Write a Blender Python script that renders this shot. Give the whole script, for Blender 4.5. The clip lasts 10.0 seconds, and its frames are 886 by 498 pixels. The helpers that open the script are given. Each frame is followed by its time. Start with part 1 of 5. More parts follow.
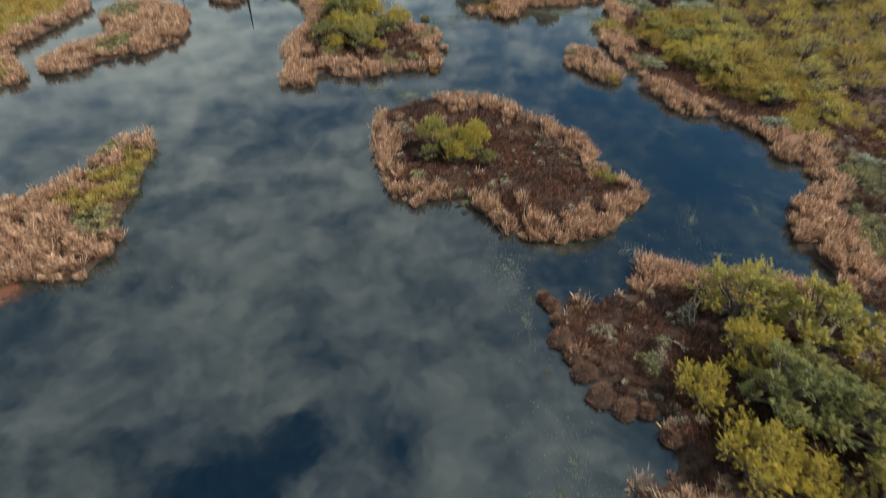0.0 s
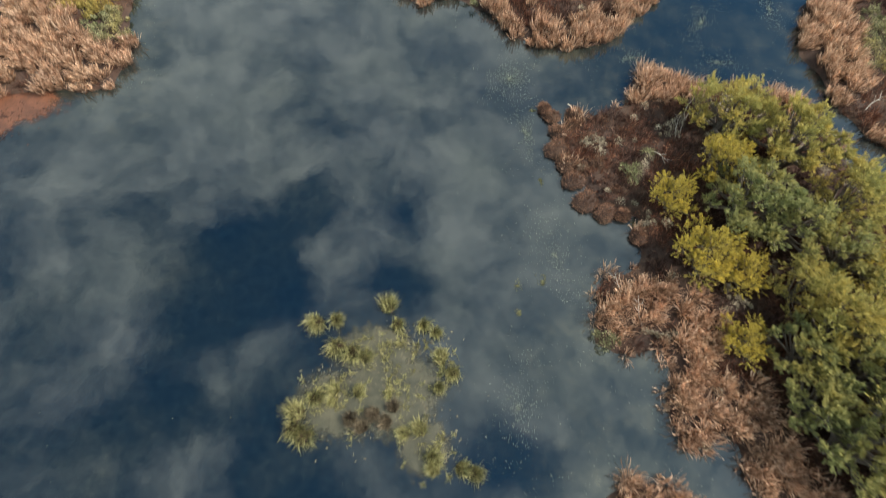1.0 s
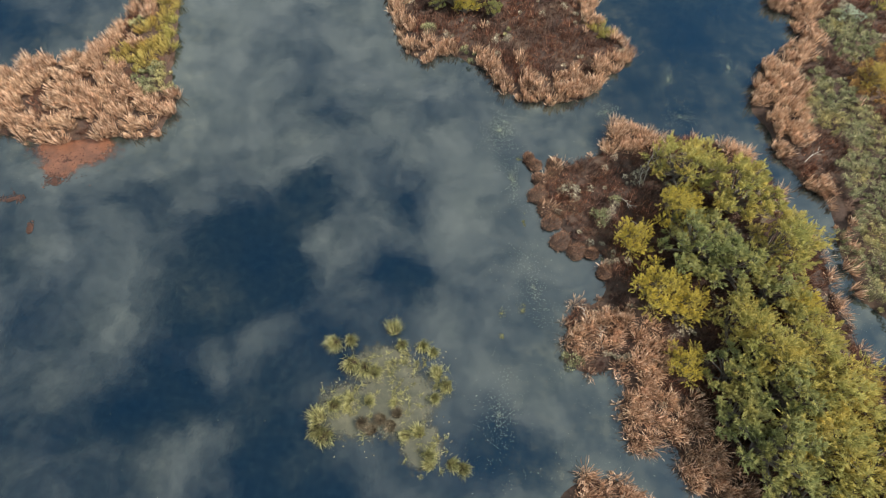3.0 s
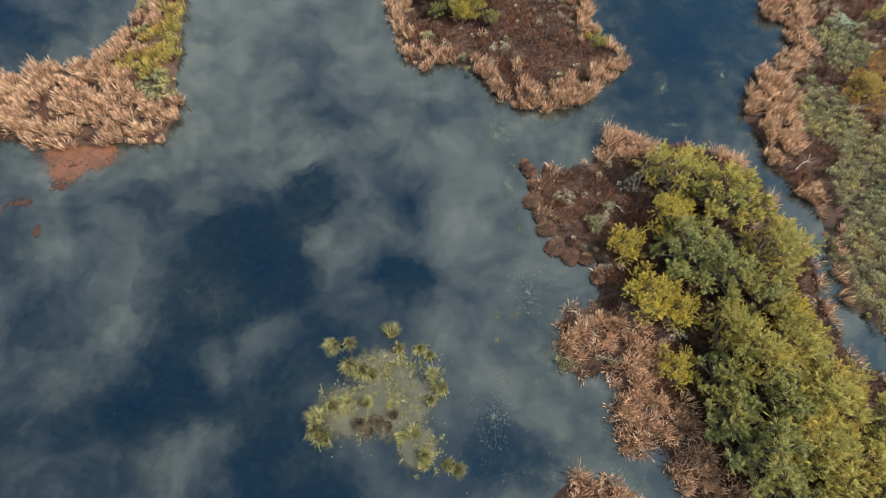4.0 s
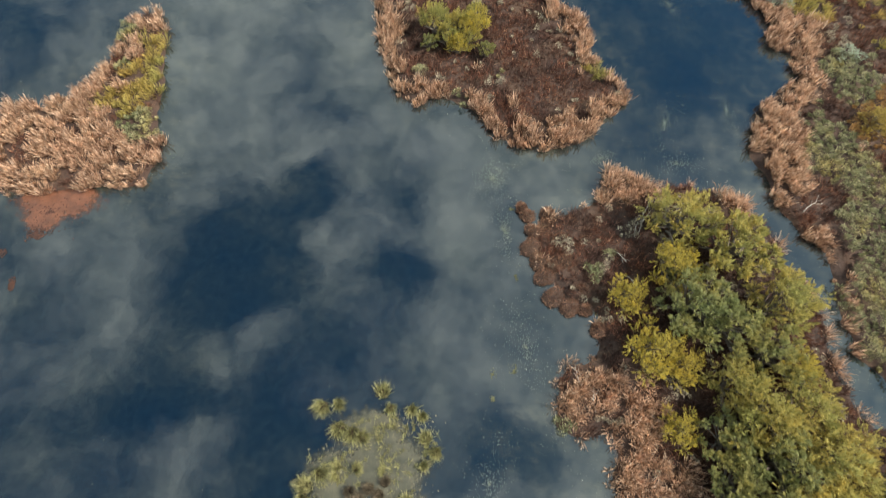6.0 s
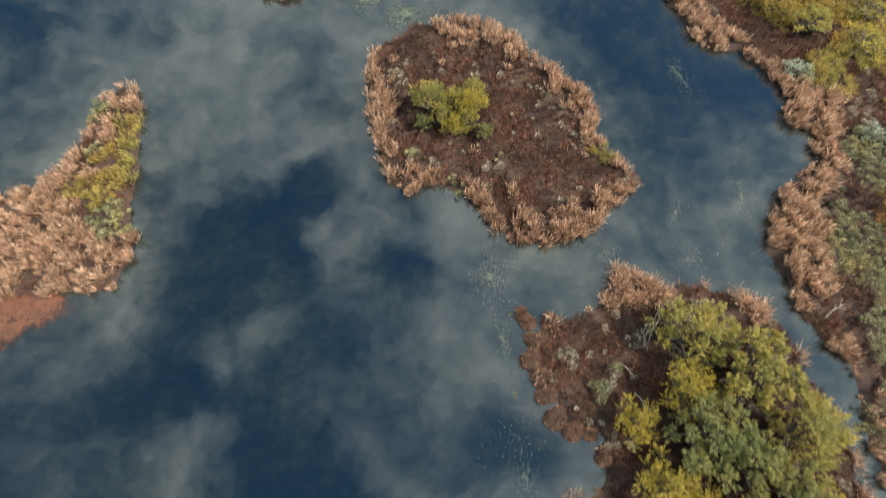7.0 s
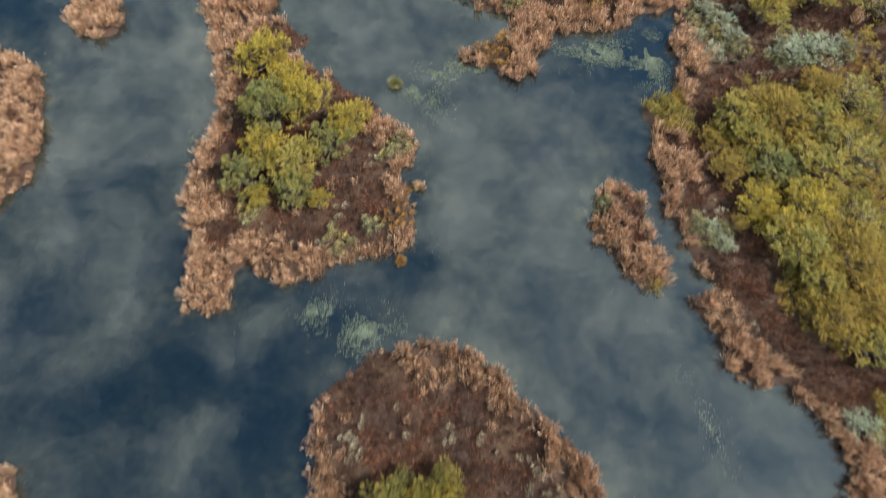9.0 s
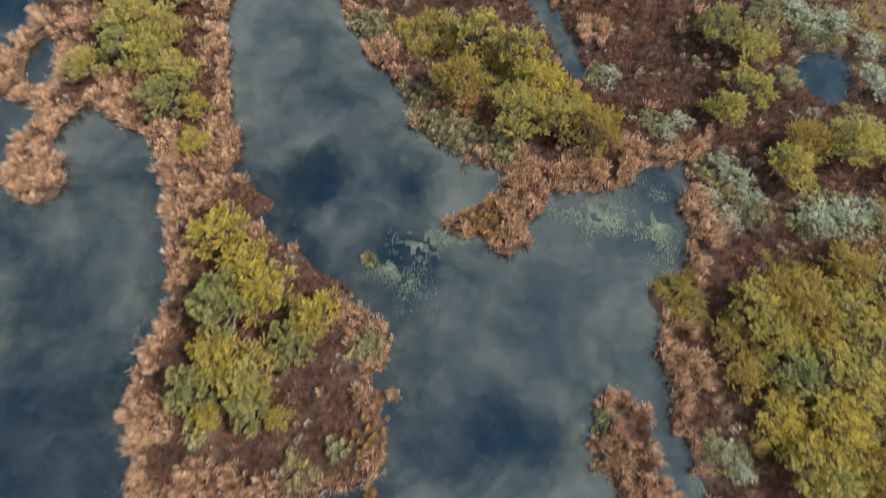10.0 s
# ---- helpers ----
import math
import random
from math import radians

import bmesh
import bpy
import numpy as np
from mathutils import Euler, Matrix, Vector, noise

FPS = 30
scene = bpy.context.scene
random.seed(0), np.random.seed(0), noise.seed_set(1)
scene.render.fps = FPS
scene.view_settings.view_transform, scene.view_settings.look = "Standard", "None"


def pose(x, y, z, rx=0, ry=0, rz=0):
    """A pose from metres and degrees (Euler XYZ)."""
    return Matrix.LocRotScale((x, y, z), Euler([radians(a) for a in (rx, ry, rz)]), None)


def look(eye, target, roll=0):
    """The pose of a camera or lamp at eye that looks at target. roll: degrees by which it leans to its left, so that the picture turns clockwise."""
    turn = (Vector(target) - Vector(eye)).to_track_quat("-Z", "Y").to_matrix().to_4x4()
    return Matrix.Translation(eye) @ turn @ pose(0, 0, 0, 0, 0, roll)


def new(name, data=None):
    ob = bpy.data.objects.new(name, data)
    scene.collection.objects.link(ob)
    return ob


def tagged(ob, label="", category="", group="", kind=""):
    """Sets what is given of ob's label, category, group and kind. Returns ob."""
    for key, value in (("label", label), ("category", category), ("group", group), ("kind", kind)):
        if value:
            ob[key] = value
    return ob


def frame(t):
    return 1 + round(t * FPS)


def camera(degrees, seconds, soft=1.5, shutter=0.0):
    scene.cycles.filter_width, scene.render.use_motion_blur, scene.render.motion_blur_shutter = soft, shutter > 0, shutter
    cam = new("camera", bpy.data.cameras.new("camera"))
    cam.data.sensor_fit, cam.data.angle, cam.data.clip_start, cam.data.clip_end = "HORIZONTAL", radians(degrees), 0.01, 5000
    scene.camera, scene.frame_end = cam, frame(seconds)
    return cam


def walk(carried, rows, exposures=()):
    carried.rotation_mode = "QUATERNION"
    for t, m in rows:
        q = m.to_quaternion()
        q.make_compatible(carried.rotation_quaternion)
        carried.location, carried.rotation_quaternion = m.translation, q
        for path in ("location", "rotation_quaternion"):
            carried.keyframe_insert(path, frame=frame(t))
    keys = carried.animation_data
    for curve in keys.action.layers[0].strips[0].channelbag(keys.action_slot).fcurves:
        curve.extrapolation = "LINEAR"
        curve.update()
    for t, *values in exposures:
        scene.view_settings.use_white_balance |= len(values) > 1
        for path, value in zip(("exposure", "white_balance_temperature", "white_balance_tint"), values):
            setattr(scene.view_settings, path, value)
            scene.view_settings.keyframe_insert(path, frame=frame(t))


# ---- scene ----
cam = camera(77.9, 10.0, soft=1.1, shutter=0.45)
PATH = [
    (0, (0.084, 0.093, 22.539), (0.118, 1.599, 21.224), 2.2),
    (0.1, (0.04, 0.03, 22.88), (0.076, 1.48, 21.509), 2.4),
    (0.2, (-0.021, -0.064, 23.227), (0.018, 1.331, 21.795), 2.6),
    (0.5, (-0.076, -0.102, 24.445), (-0.038, 1.114, 22.857), 2.8),
    (0.7, (-0.13, -0.13, 25.35), (-0.093, 0.947, 23.665), 3.1),
    (1, (-0.199, -0.191, 26.656), (-0.162, 0.654, 24.844), 3.5),
    (1.2, (-0.25, 0.02, 27.52), (-0.213, 0.82, 25.687), 3.7),
    (1.5, (-0.308, -0.067, 28.726), (-0.271, 0.742, 26.897), 3.8),
    (2, (-0.276, -0.117, 30.652), (-0.239, 0.694, 28.823), 4.0),
    (2.5, (-0.212, -0.184, 32.058), (-0.177, 0.63, 30.231), 4.1),
    (4, (0.161, -0.341, 33.754), (0.189, 0.48, 31.931), 4.0),
    (4.5, (0.29, -0.355, 33.934), (0.314, 0.465, 32.11), 3.9),
    (5, (0.298, -0.19, 33.875), (0.33, 0.628, 32.05), 4.2),
    (5.2, (0.293, 0.096, 33.85), (0.328, 0.914, 32.026), 4.2),
    (6.3, (0.39, 5.58, 33.92), (0.425, 6.376, 32.085), 4.3),
    (6.5, (0.417, 6.89, 33.947), (0.452, 7.688, 32.113), 4.3),
    (7, (0.663, 11.448, 34.166), (0.693, 12.239, 32.329), 4.0),
    (7.5, (0.85, 16.736, 34.373), (0.881, 17.523, 32.535), 4.1),
    (8, (1.19, 23.327, 34.656), (1.218, 24.109, 32.816), 4.0),
    (8.5, (1.667, 30.903, 35.019), (1.694, 31.679, 33.176), 3.8),
    (9, (2.146, 38.684, 35.544), (2.169, 39.451, 33.698), 3.6),
    (9.5, (2.64, 46.256, 36.124), (2.661, 47.018, 34.275), 3.6),
    (9.8, (2.957, 50.802, 36.296), (2.975, 51.568, 34.449), 3.7),
    (9.9, (3.08, 52.31, 36.365), (3.098, 53.07, 34.515), 3.65),
    (10, (3.199, 53.813, 36.432), (3.217, 54.566, 34.579), 3.6),
]
walk(cam, [(t, look(eye, target, roll)) for t, eye, target, roll in PATH],
     exposures=[(0, 0.45), (0.7, 0.8), (1.2, 1.0), (2.5, 1.15), (4.5, 1.1), (7.0, 1.1), (8.5, 1.02), (10, 0.98)])

# ---- light: broken cloud, veiled sun from the east ----
SUN_AZ, SUN_EL = radians(98), radians(48)          # clockwise from north (+y)
world = bpy.data.worlds.new("sky")
scene.world = world
world.use_nodes = True
WN, WL = world.node_tree.nodes, world.node_tree.links
WN.clear()


def wmath(op, a, b=None, c=None, clamp=False):
    n = WN.new("ShaderNodeMath")
    n.operation, n.use_clamp = op, clamp
    for i, v in enumerate((a, b, c)):
        if v is None:
            continue
        if isinstance(v, (int, float)):
            n.inputs[i].default_value = v
        else:
            WL.new(v, n.inputs[i])
    return n.outputs[0]


def wnoise(vec, scale, detail, rough, lac=2.0, distortion=0.0):
    n = WN.new("ShaderNodeTexNoise")
    n.inputs["Scale"].default_value = scale
    n.inputs["Detail"].default_value = detail
    n.inputs["Roughness"].default_value = rough
    n.inputs["Lacunarity"].default_value = lac
    n.inputs["Distortion"].default_value = distortion
    WL.new(vec, n.inputs["Vector"])
    return n


coord = WN.new("ShaderNodeTexCoord")
split = WN.new("ShaderNodeSeparateXYZ")
WL.new(coord.outputs["Generated"], split.inputs[0])
up = wmath("MAXIMUM", split.outputs[2], 0.06)
flat = WN.new("ShaderNodeCombineXYZ")
WL.new(wmath("DIVIDE", split.outputs[0], up), flat.inputs[0])
WL.new(wmath("DIVIDE", split.outputs[1], up), flat.inputs[1])
# the cloud deck, stirred a little so that no edge is round
stir = wnoise(flat.outputs[0], 3.2, 5.0, 0.6)
stir_c = WN.new("ShaderNodeVectorMath")
stir_c.operation = "SUBTRACT"
stir_c.inputs[1].default_value = (0.5, 0.5, 0.5)
WL.new(stir.outputs["Color"], stir_c.inputs[0])
stirred = WN.new("ShaderNodeVectorMath")
stirred.operation = "MULTIPLY_ADD"
stirred.inputs[1].default_value = (0.26, 0.26, 0.0)
WL.new(stir_c.outputs[0], stirred.inputs[0])
WL.new(flat.outputs[0], stirred.inputs[2])
# openings (minus) and banks (plus) of the deck: east, north, radius, amount
OPENINGS = [
    (-0.372, 0.373, 0.125, -1.5), (-0.401, 0.326, 0.075, -0.6), (-0.277, 0.560, 0.055, -1.5), (-0.055, 0.375, 0.065, -1), (-0.037, 0.572, 0.05, -0.55), (-0.231, 0.781, 0.04, -0.4), (-0.419, 0.166, 0.06, -0.6), (-0.206, 0.033, 0.13, -1), (-0.260, 0.143, 0.07, -0.5), (0.138, 0.063, 0.085, -0.75), (-0.515, 0.095, 0.07, -0.4), (0.561, 0.967, 0.16, -0.6), (-0.572, 0.526, 0.06, -0.3), (-0.128, 0.218, 0.05, -0.35),
    (-0.66, 0.02, 0.30, -0.38), (-0.82, 0.42, 0.36, -0.25), (0.62, 1.02, 0.30, -0.8), (0.95, 1.55, 0.65, -0.8), (0.45, 2.4, 0.7, -0.30), (-1.1, 0.98, 0.3, -0.6), (-0.5, 1.85, 0.22, -0.4), (-1.35, 1.85, 0.2, -0.35),
]
BANKS = [
    (0.087, 0.655, 0.08, 0.5), (0.065, 0.478, 0.1, 0.35), (-0.185, 0.831, 0.05, 0.35), (-0.541, 0.756, 0.16, 0.2), (-0.636, 0.240, 0.09, 0.2), (-0.344, 0.064, 0.06, 0.2), (-0.255, 0.439, 0.035, 0.55), (-0.386, 0.224, 0.05, 0.6), (-0.288, 0.254, 0.04, 0.45), (-0.093, 1.017, 0.15, 0.2), (0.183, 0.230, 0.11, 0.25), (-0.622, 0.374, 0.09, 0.3),
    (-1.5, 2.5, 0.7, 0.65), (-0.55, 0.92, 0.25, 0.2), (-0.4, 1.5, 0.3, 0.2),
]
puffs = wnoise(stirred.outputs[0], 5.6, 10.0, 0.66)
veil = wnoise(flat.outputs[0], 1.1, 3.0, 0.5)
wisps = wnoise(stirred.outputs[0], 15.0, 8.0, 0.62, distortion=0.8)
cover = wmath("ADD", wmath("MULTIPLY", wmath("SUBTRACT", puffs.outputs[0], 0.5), 2.0),
              wmath("MULTIPLY", wmath("SUBTRACT", veil.outputs[0], 0.5), 0.7))
cover = wmath("MULTIPLY_ADD", wmath("SUBTRACT", wisps.outputs[0], 0.5), 0.75, cover)
for ex, ny, rad, amount in OPENINGS + BANKS:
    d = WN.new("ShaderNodeVectorMath")
    d.operation = "DISTANCE"
    d.inputs[1].default_value = (ex, ny, 0)
    WL.new(stirred.outputs[0], d.inputs[0])
    q = wmath("DIVIDE", d.outputs["Value"], rad)
    g = wmath("POWER", 2.718, wmath("MULTIPLY", wmath("MULTIPLY", q, q), -1.0))
    cover = wmath("MULTIPLY_ADD", g, amount, cover)
cover_map = WN.new("ShaderNodeMapRange")
cover_map.interpolation_type = "SMOOTHSTEP"
cover_map.inputs["From Min"].default_value = -0.80
cover_map.inputs["From Max"].default_value = 0.66
cover_map.inputs["To Min"].default_value = 0.0
WL.new(cover, cover_map.inputs[0])
shade = WN.new("ShaderNodeValToRGB")
shade.color_ramp.elements[0].position, shade.color_ramp.elements[0].color = 0.28, (0.42, 0.52, 0.53, 1)
shade.color_ramp.elements[1].position, shade.color_ramp.elements[1].color = 0.74, (1.03, 1.125, 1.05, 1)
WL.new(puffs.outputs[0], shade.inputs[0])
sky = WN.new("ShaderNodeTexSky")
sky.sky_type, sky.sun_disc = "NISHITA", False
sky.ozone_density, sky.dust_density, sky.altitude = 2.0, 0.3, 300
sky.sun_elevation, sky.sun_rotation = SUN_EL, SUN_AZ
sky_dim = WN.new("ShaderNodeVectorMath")
sky_dim.operation = "MULTIPLY"
sky_dim.inputs[1].default_value = (0.034, 0.068, 0.078)
WL.new(sky.outputs[0], sky_dim.inputs[0])
mixed = WN.new("ShaderNodeMix")
mixed.data_type = "RGBA"
WL.new(cover_map.outputs[0], mixed.inputs[0])
WL.new(sky_dim.outputs[0], mixed.inputs[6])
WL.new(shade.outputs[0], mixed.inputs[7])
back = WN.new("ShaderNodeBackground")
back.inputs[1].default_value = 1.0
WL.new(mixed.outputs[2], back.inputs[0])
wout = WN.new("ShaderNodeOutputWorld")
WL.new(back.outputs[0], wout.inputs[0])

lamp = bpy.data.lights.new("sun", "SUN")
lamp.energy, lamp.angle, lamp.color = 4.4, radians(7), (1.0, 0.935, 0.82)
sun = new("sun", lamp)
sun.matrix_world = look((60 * math.sin(SUN_AZ) * math.cos(SUN_EL), 60 * math.cos(SUN_AZ) * math.cos(SUN_EL), 60 * math.sin(SUN_EL)), (0, 0, 0))


# ---- materials ----
def material(name):
    m = bpy.data.materials.new(name)
    m.use_nodes = True
    return m, m.node_tree.nodes, m.node_tree.links, m.node_tree.nodes["Principled BSDF"]


def ramp_node(N, stops):
    r = N.new("ShaderNodeValToRGB")
    while len(r.color_ramp.elements) < len(stops):
        r.color_ramp.elements.new(0.5)
    for e, (p, c) in zip(r.color_ramp.elements, stops):
        e.position, e.color = p, (*c, 1)
    return r


def tex_noise(N, L, scale, detail=4.0, rough=0.55, vec=None):
    n = N.new("ShaderNodeTexNoise")
    n.inputs["Scale"].default_value, n.inputs["Detail"].default_value, n.inputs["Roughness"].default_value = scale, detail, rough
    if vec is None:
        g = N.new("ShaderNodeNewGeometry")
        vec = g.outputs["Position"]
    L.new(vec, n.inputs["Vector"])
    return n


def mix_rgb(N, L, fac, a, b, blend="MIX"):
    m = N.new("ShaderNodeMix")
    m.data_type, m.blend_type = "RGBA", blend
    for i, v in ((0, fac), (6, a), (7, b)):
        if isinstance(v, (int, float)):
            m.inputs[i].default_value = v
        elif isinstance(v, tuple):
            m.inputs[i].default_value = (*v, 1)
        else:
            L.new(v, m.inputs[i])
    return m.outputs[2]


def plant_material(name, blade, patch, patch_scale=0.5, patch_amount=0.6, rough=0.75, translucent=0.25, clump=0.6, tips=None):
    """Leaves and blades: one colour each by chance, drifting over the ground in patches."""
    m, N, L, P = material(name)
    g = N.new("ShaderNodeNewGeometry")
    r = ramp_node(N, blade)
    L.new(g.outputs["Random Per Island"], r.inputs[0])
    own = r.outputs[0]
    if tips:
        # colour runs from the blade ramp to the tips ramp with the tip attribute
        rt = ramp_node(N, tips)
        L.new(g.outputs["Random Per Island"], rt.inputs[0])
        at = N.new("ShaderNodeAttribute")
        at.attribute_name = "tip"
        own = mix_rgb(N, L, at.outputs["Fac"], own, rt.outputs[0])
    n = tex_noise(N, L, patch_scale, 4.0, 0.6)
    pr = ramp_node(N, patch)
    L.new(n.outputs[0], pr.inputs[0])
    col = mix_rgb(N, L, patch_amount, own, pr.outputs[0], "MULTIPLY")
    cn = tex_noise(N, L, 2.4, 2.0, 0.5)
    cr = ramp_node(N, [(0.34, (0.48, 0.45, 0.43)), (0.52, (0.95, 0.95, 0.95)), (0.68, (1.35, 1.33, 1.30))])
    L.new(cn.outputs[0], cr.inputs[0])
    col = mix_rgb(N, L, clump, col, cr.outputs[0], "MULTIPLY")
    L.new(col, P.inputs["Base Color"])
    P.inputs["Roughness"].default_value = rough
    P.inputs["Specular IOR Level"].default_value = 0.25
    if translucent:
        t = N.new("ShaderNodeBsdfTranslucent")
        L.new(col, t.inputs[0])
        s = N.new("ShaderNodeMixShader")
        s.inputs[0].default_value = translucent
        L.new(P.outputs[0], s.inputs[1])
        L.new(t.outputs[0], s.inputs[2])
        L.new(s.outputs[0], N["Material Output"].inputs[0])
    return m


GREYS = [(0.3, (0.62, 0.60, 0.58)), (0.7, (1.25, 1.25, 1.25))]
# dark stalk ramp: brown stems, plus the shade between bunches painted into their colour
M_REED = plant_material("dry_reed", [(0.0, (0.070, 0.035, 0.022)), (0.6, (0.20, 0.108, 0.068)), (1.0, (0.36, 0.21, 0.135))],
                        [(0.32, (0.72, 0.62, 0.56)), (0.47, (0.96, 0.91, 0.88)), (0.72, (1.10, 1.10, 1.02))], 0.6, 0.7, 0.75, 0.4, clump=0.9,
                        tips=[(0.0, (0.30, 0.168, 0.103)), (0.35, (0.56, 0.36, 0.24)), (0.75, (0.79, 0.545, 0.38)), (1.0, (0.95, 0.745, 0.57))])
M_SEDGE = plant_material("brown_sedge", [(0.0, (0.034, 0.016, 0.012)), (0.5, (0.090, 0.046, 0.034)), (0.88, (0.158, 0.086, 0.060)), (0.95, (0.22, 0.135, 0.095)), (1.0, (0.34, 0.25, 0.19))],
                         [(0.34, (0.62, 0.59, 0.64)), (0.46, (0.95, 0.88, 0.85)), (0.58, (1.45, 1.14, 0.95))], 0.4, 1.0, clump=0.8)
M_PALE = plant_material("pale_shrub", [(0.0, (0.16, 0.13, 0.09)), (0.5, (0.31, 0.265, 0.19)), (1.0, (0.50, 0.44, 0.33))], GREYS, 0.6, 0.7)
M_GREY = plant_material("grey_green_shrub", [(0.0, (0.095, 0.10, 0.05)), (0.5, (0.22, 0.215, 0.115)), (1.0, (0.44, 0.41, 0.25))], [(0.33, (0.55, 0.62, 0.5)), (0.5, (1.0, 1.0, 0.95)), (0.66, (1.35, 1.15, 0.8))], 0.4, 1.0, clump=0.8)
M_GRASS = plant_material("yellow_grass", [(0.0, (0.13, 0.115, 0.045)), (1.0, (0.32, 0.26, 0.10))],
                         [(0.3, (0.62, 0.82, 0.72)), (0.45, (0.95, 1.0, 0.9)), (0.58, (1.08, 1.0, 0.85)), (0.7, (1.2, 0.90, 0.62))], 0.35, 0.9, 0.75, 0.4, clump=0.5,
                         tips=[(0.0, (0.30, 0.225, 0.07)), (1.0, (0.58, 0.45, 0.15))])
M_RUST = plant_material("rusty_shrub", [(0.0, (0.18, 0.09, 0.03)), (0.5, (0.30, 0.16, 0.05)), (1.0, (0.42, 0.26, 0.09))], GREYS, 0.6, 0.7)
TURNED = [(0.36, (0.76, 0.88, 0.90)), (0.5, (0.98, 1.0, 0.96)), (0.62, (1.15, 1.05, 0.85))]
M_LEAF = {
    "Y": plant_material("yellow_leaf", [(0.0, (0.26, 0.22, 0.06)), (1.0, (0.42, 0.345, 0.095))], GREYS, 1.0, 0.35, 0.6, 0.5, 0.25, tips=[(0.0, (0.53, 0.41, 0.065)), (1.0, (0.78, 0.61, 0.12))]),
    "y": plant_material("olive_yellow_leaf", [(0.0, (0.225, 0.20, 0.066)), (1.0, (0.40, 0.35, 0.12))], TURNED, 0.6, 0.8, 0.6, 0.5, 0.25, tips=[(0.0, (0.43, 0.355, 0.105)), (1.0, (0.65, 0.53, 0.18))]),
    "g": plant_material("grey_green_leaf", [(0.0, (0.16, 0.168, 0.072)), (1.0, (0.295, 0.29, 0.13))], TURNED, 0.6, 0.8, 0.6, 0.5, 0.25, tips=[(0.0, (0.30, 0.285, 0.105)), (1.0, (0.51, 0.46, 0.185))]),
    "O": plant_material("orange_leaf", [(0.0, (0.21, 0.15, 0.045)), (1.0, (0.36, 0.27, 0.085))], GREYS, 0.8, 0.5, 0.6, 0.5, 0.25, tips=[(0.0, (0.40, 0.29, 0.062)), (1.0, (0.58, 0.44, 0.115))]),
}
M_LEAF["S"] = plant_material("sage_leaf", [(0.0, (0.20, 0.24, 0.165)), (0.5, (0.35, 0.40, 0.29)), (1.0, (0.52, 0.57, 0.43))], GREYS, 0.8, 0.6, 0.7, 0.2)
M_NEEDLE = plant_material("dark_needle", [(0.0, (0.02, 0.03, 0.012)), (1.0, (0.05, 0.06, 0.025))], GREYS, 1.0, 0.5, 0.7, 0.0)
M_WEED = plant_material("water_weed", [(0.0, (0.05, 0.065, 0.052)), (0.6, (0.10, 0.12, 0.094)), (0.95, (0.13, 0.145, 0.115)), (1.0, (0.24, 0.25, 0.20))], GREYS, 0.7, 0.7, 0.5, 0.0)
M_HUMMOCK = plant_material("hummock_sedge", [(0.0, (0.08, 0.040, 0.027)), (0.5, (0.19, 0.10, 0.064)), (1.0, (0.36, 0.21, 0.135))], GREYS, 1.2, 0.6)
M_DEADTUFT = plant_material("dead_tuft", [(0.0, (0.05, 0.038, 0.025)), (0.6, (0.11, 0.085, 0.055)), (1.0, (0.26, 0.21, 0.14))], GREYS, 1.2, 0.6)
M_DROWNED = plant_material("drowned_weed", [(0.0, (0.03, 0.033, 0.014)), (1.0, (0.09, 0.09, 0.035))], GREYS, 0.8, 0.7, 0.5, 0.0)
M_PALEWEED = plant_material("pale_pondweed", [(0.0, (0.045, 0.062, 0.048)), (0.7, (0.095, 0.118, 0.088)), (1.0, (0.16, 0.185, 0.138))], GREYS, 0.7, 0.7, 0.5, 0.0)
M_TUSSOCK = plant_material("green_tussock", [(0.0, (0.10, 0.10, 0.04)), (0.5, (0.25, 0.235, 0.095)), (1.0, (0.47, 0.43, 0.20))], GREYS, 0.8, 0.8)
M_RUSTMAT = plant_material("rust_algae", [(0.0, (0.025, 0.014, 0.011)), (1.0, (0.07, 0.03, 0.02))], GREYS, 0.7, 0.8, 0.7, 0.0)
M_SILT = plant_material("silt_mat", [(0.0, (0.05, 0.046, 0.032)), (1.0, (0.15, 0.135, 0.09))], GREYS, 0.8, 0.7, 0.7, 0.0)

M_DEADWOOD, N, L, P = material("bleached_wood")
n1 = tex_noise(N, L, 14.0, 5.0, 0.6)
r1 = ramp_node(N, [(0.3, (0.30, 0.26, 0.22)), (0.7, (0.55, 0.50, 0.43))])
L.new(n1.outputs[0], r1.inputs[0])
L.new(r1.outputs[0], P.inputs["Base Color"])
P.inputs["Roughness"].default_value = 0.85


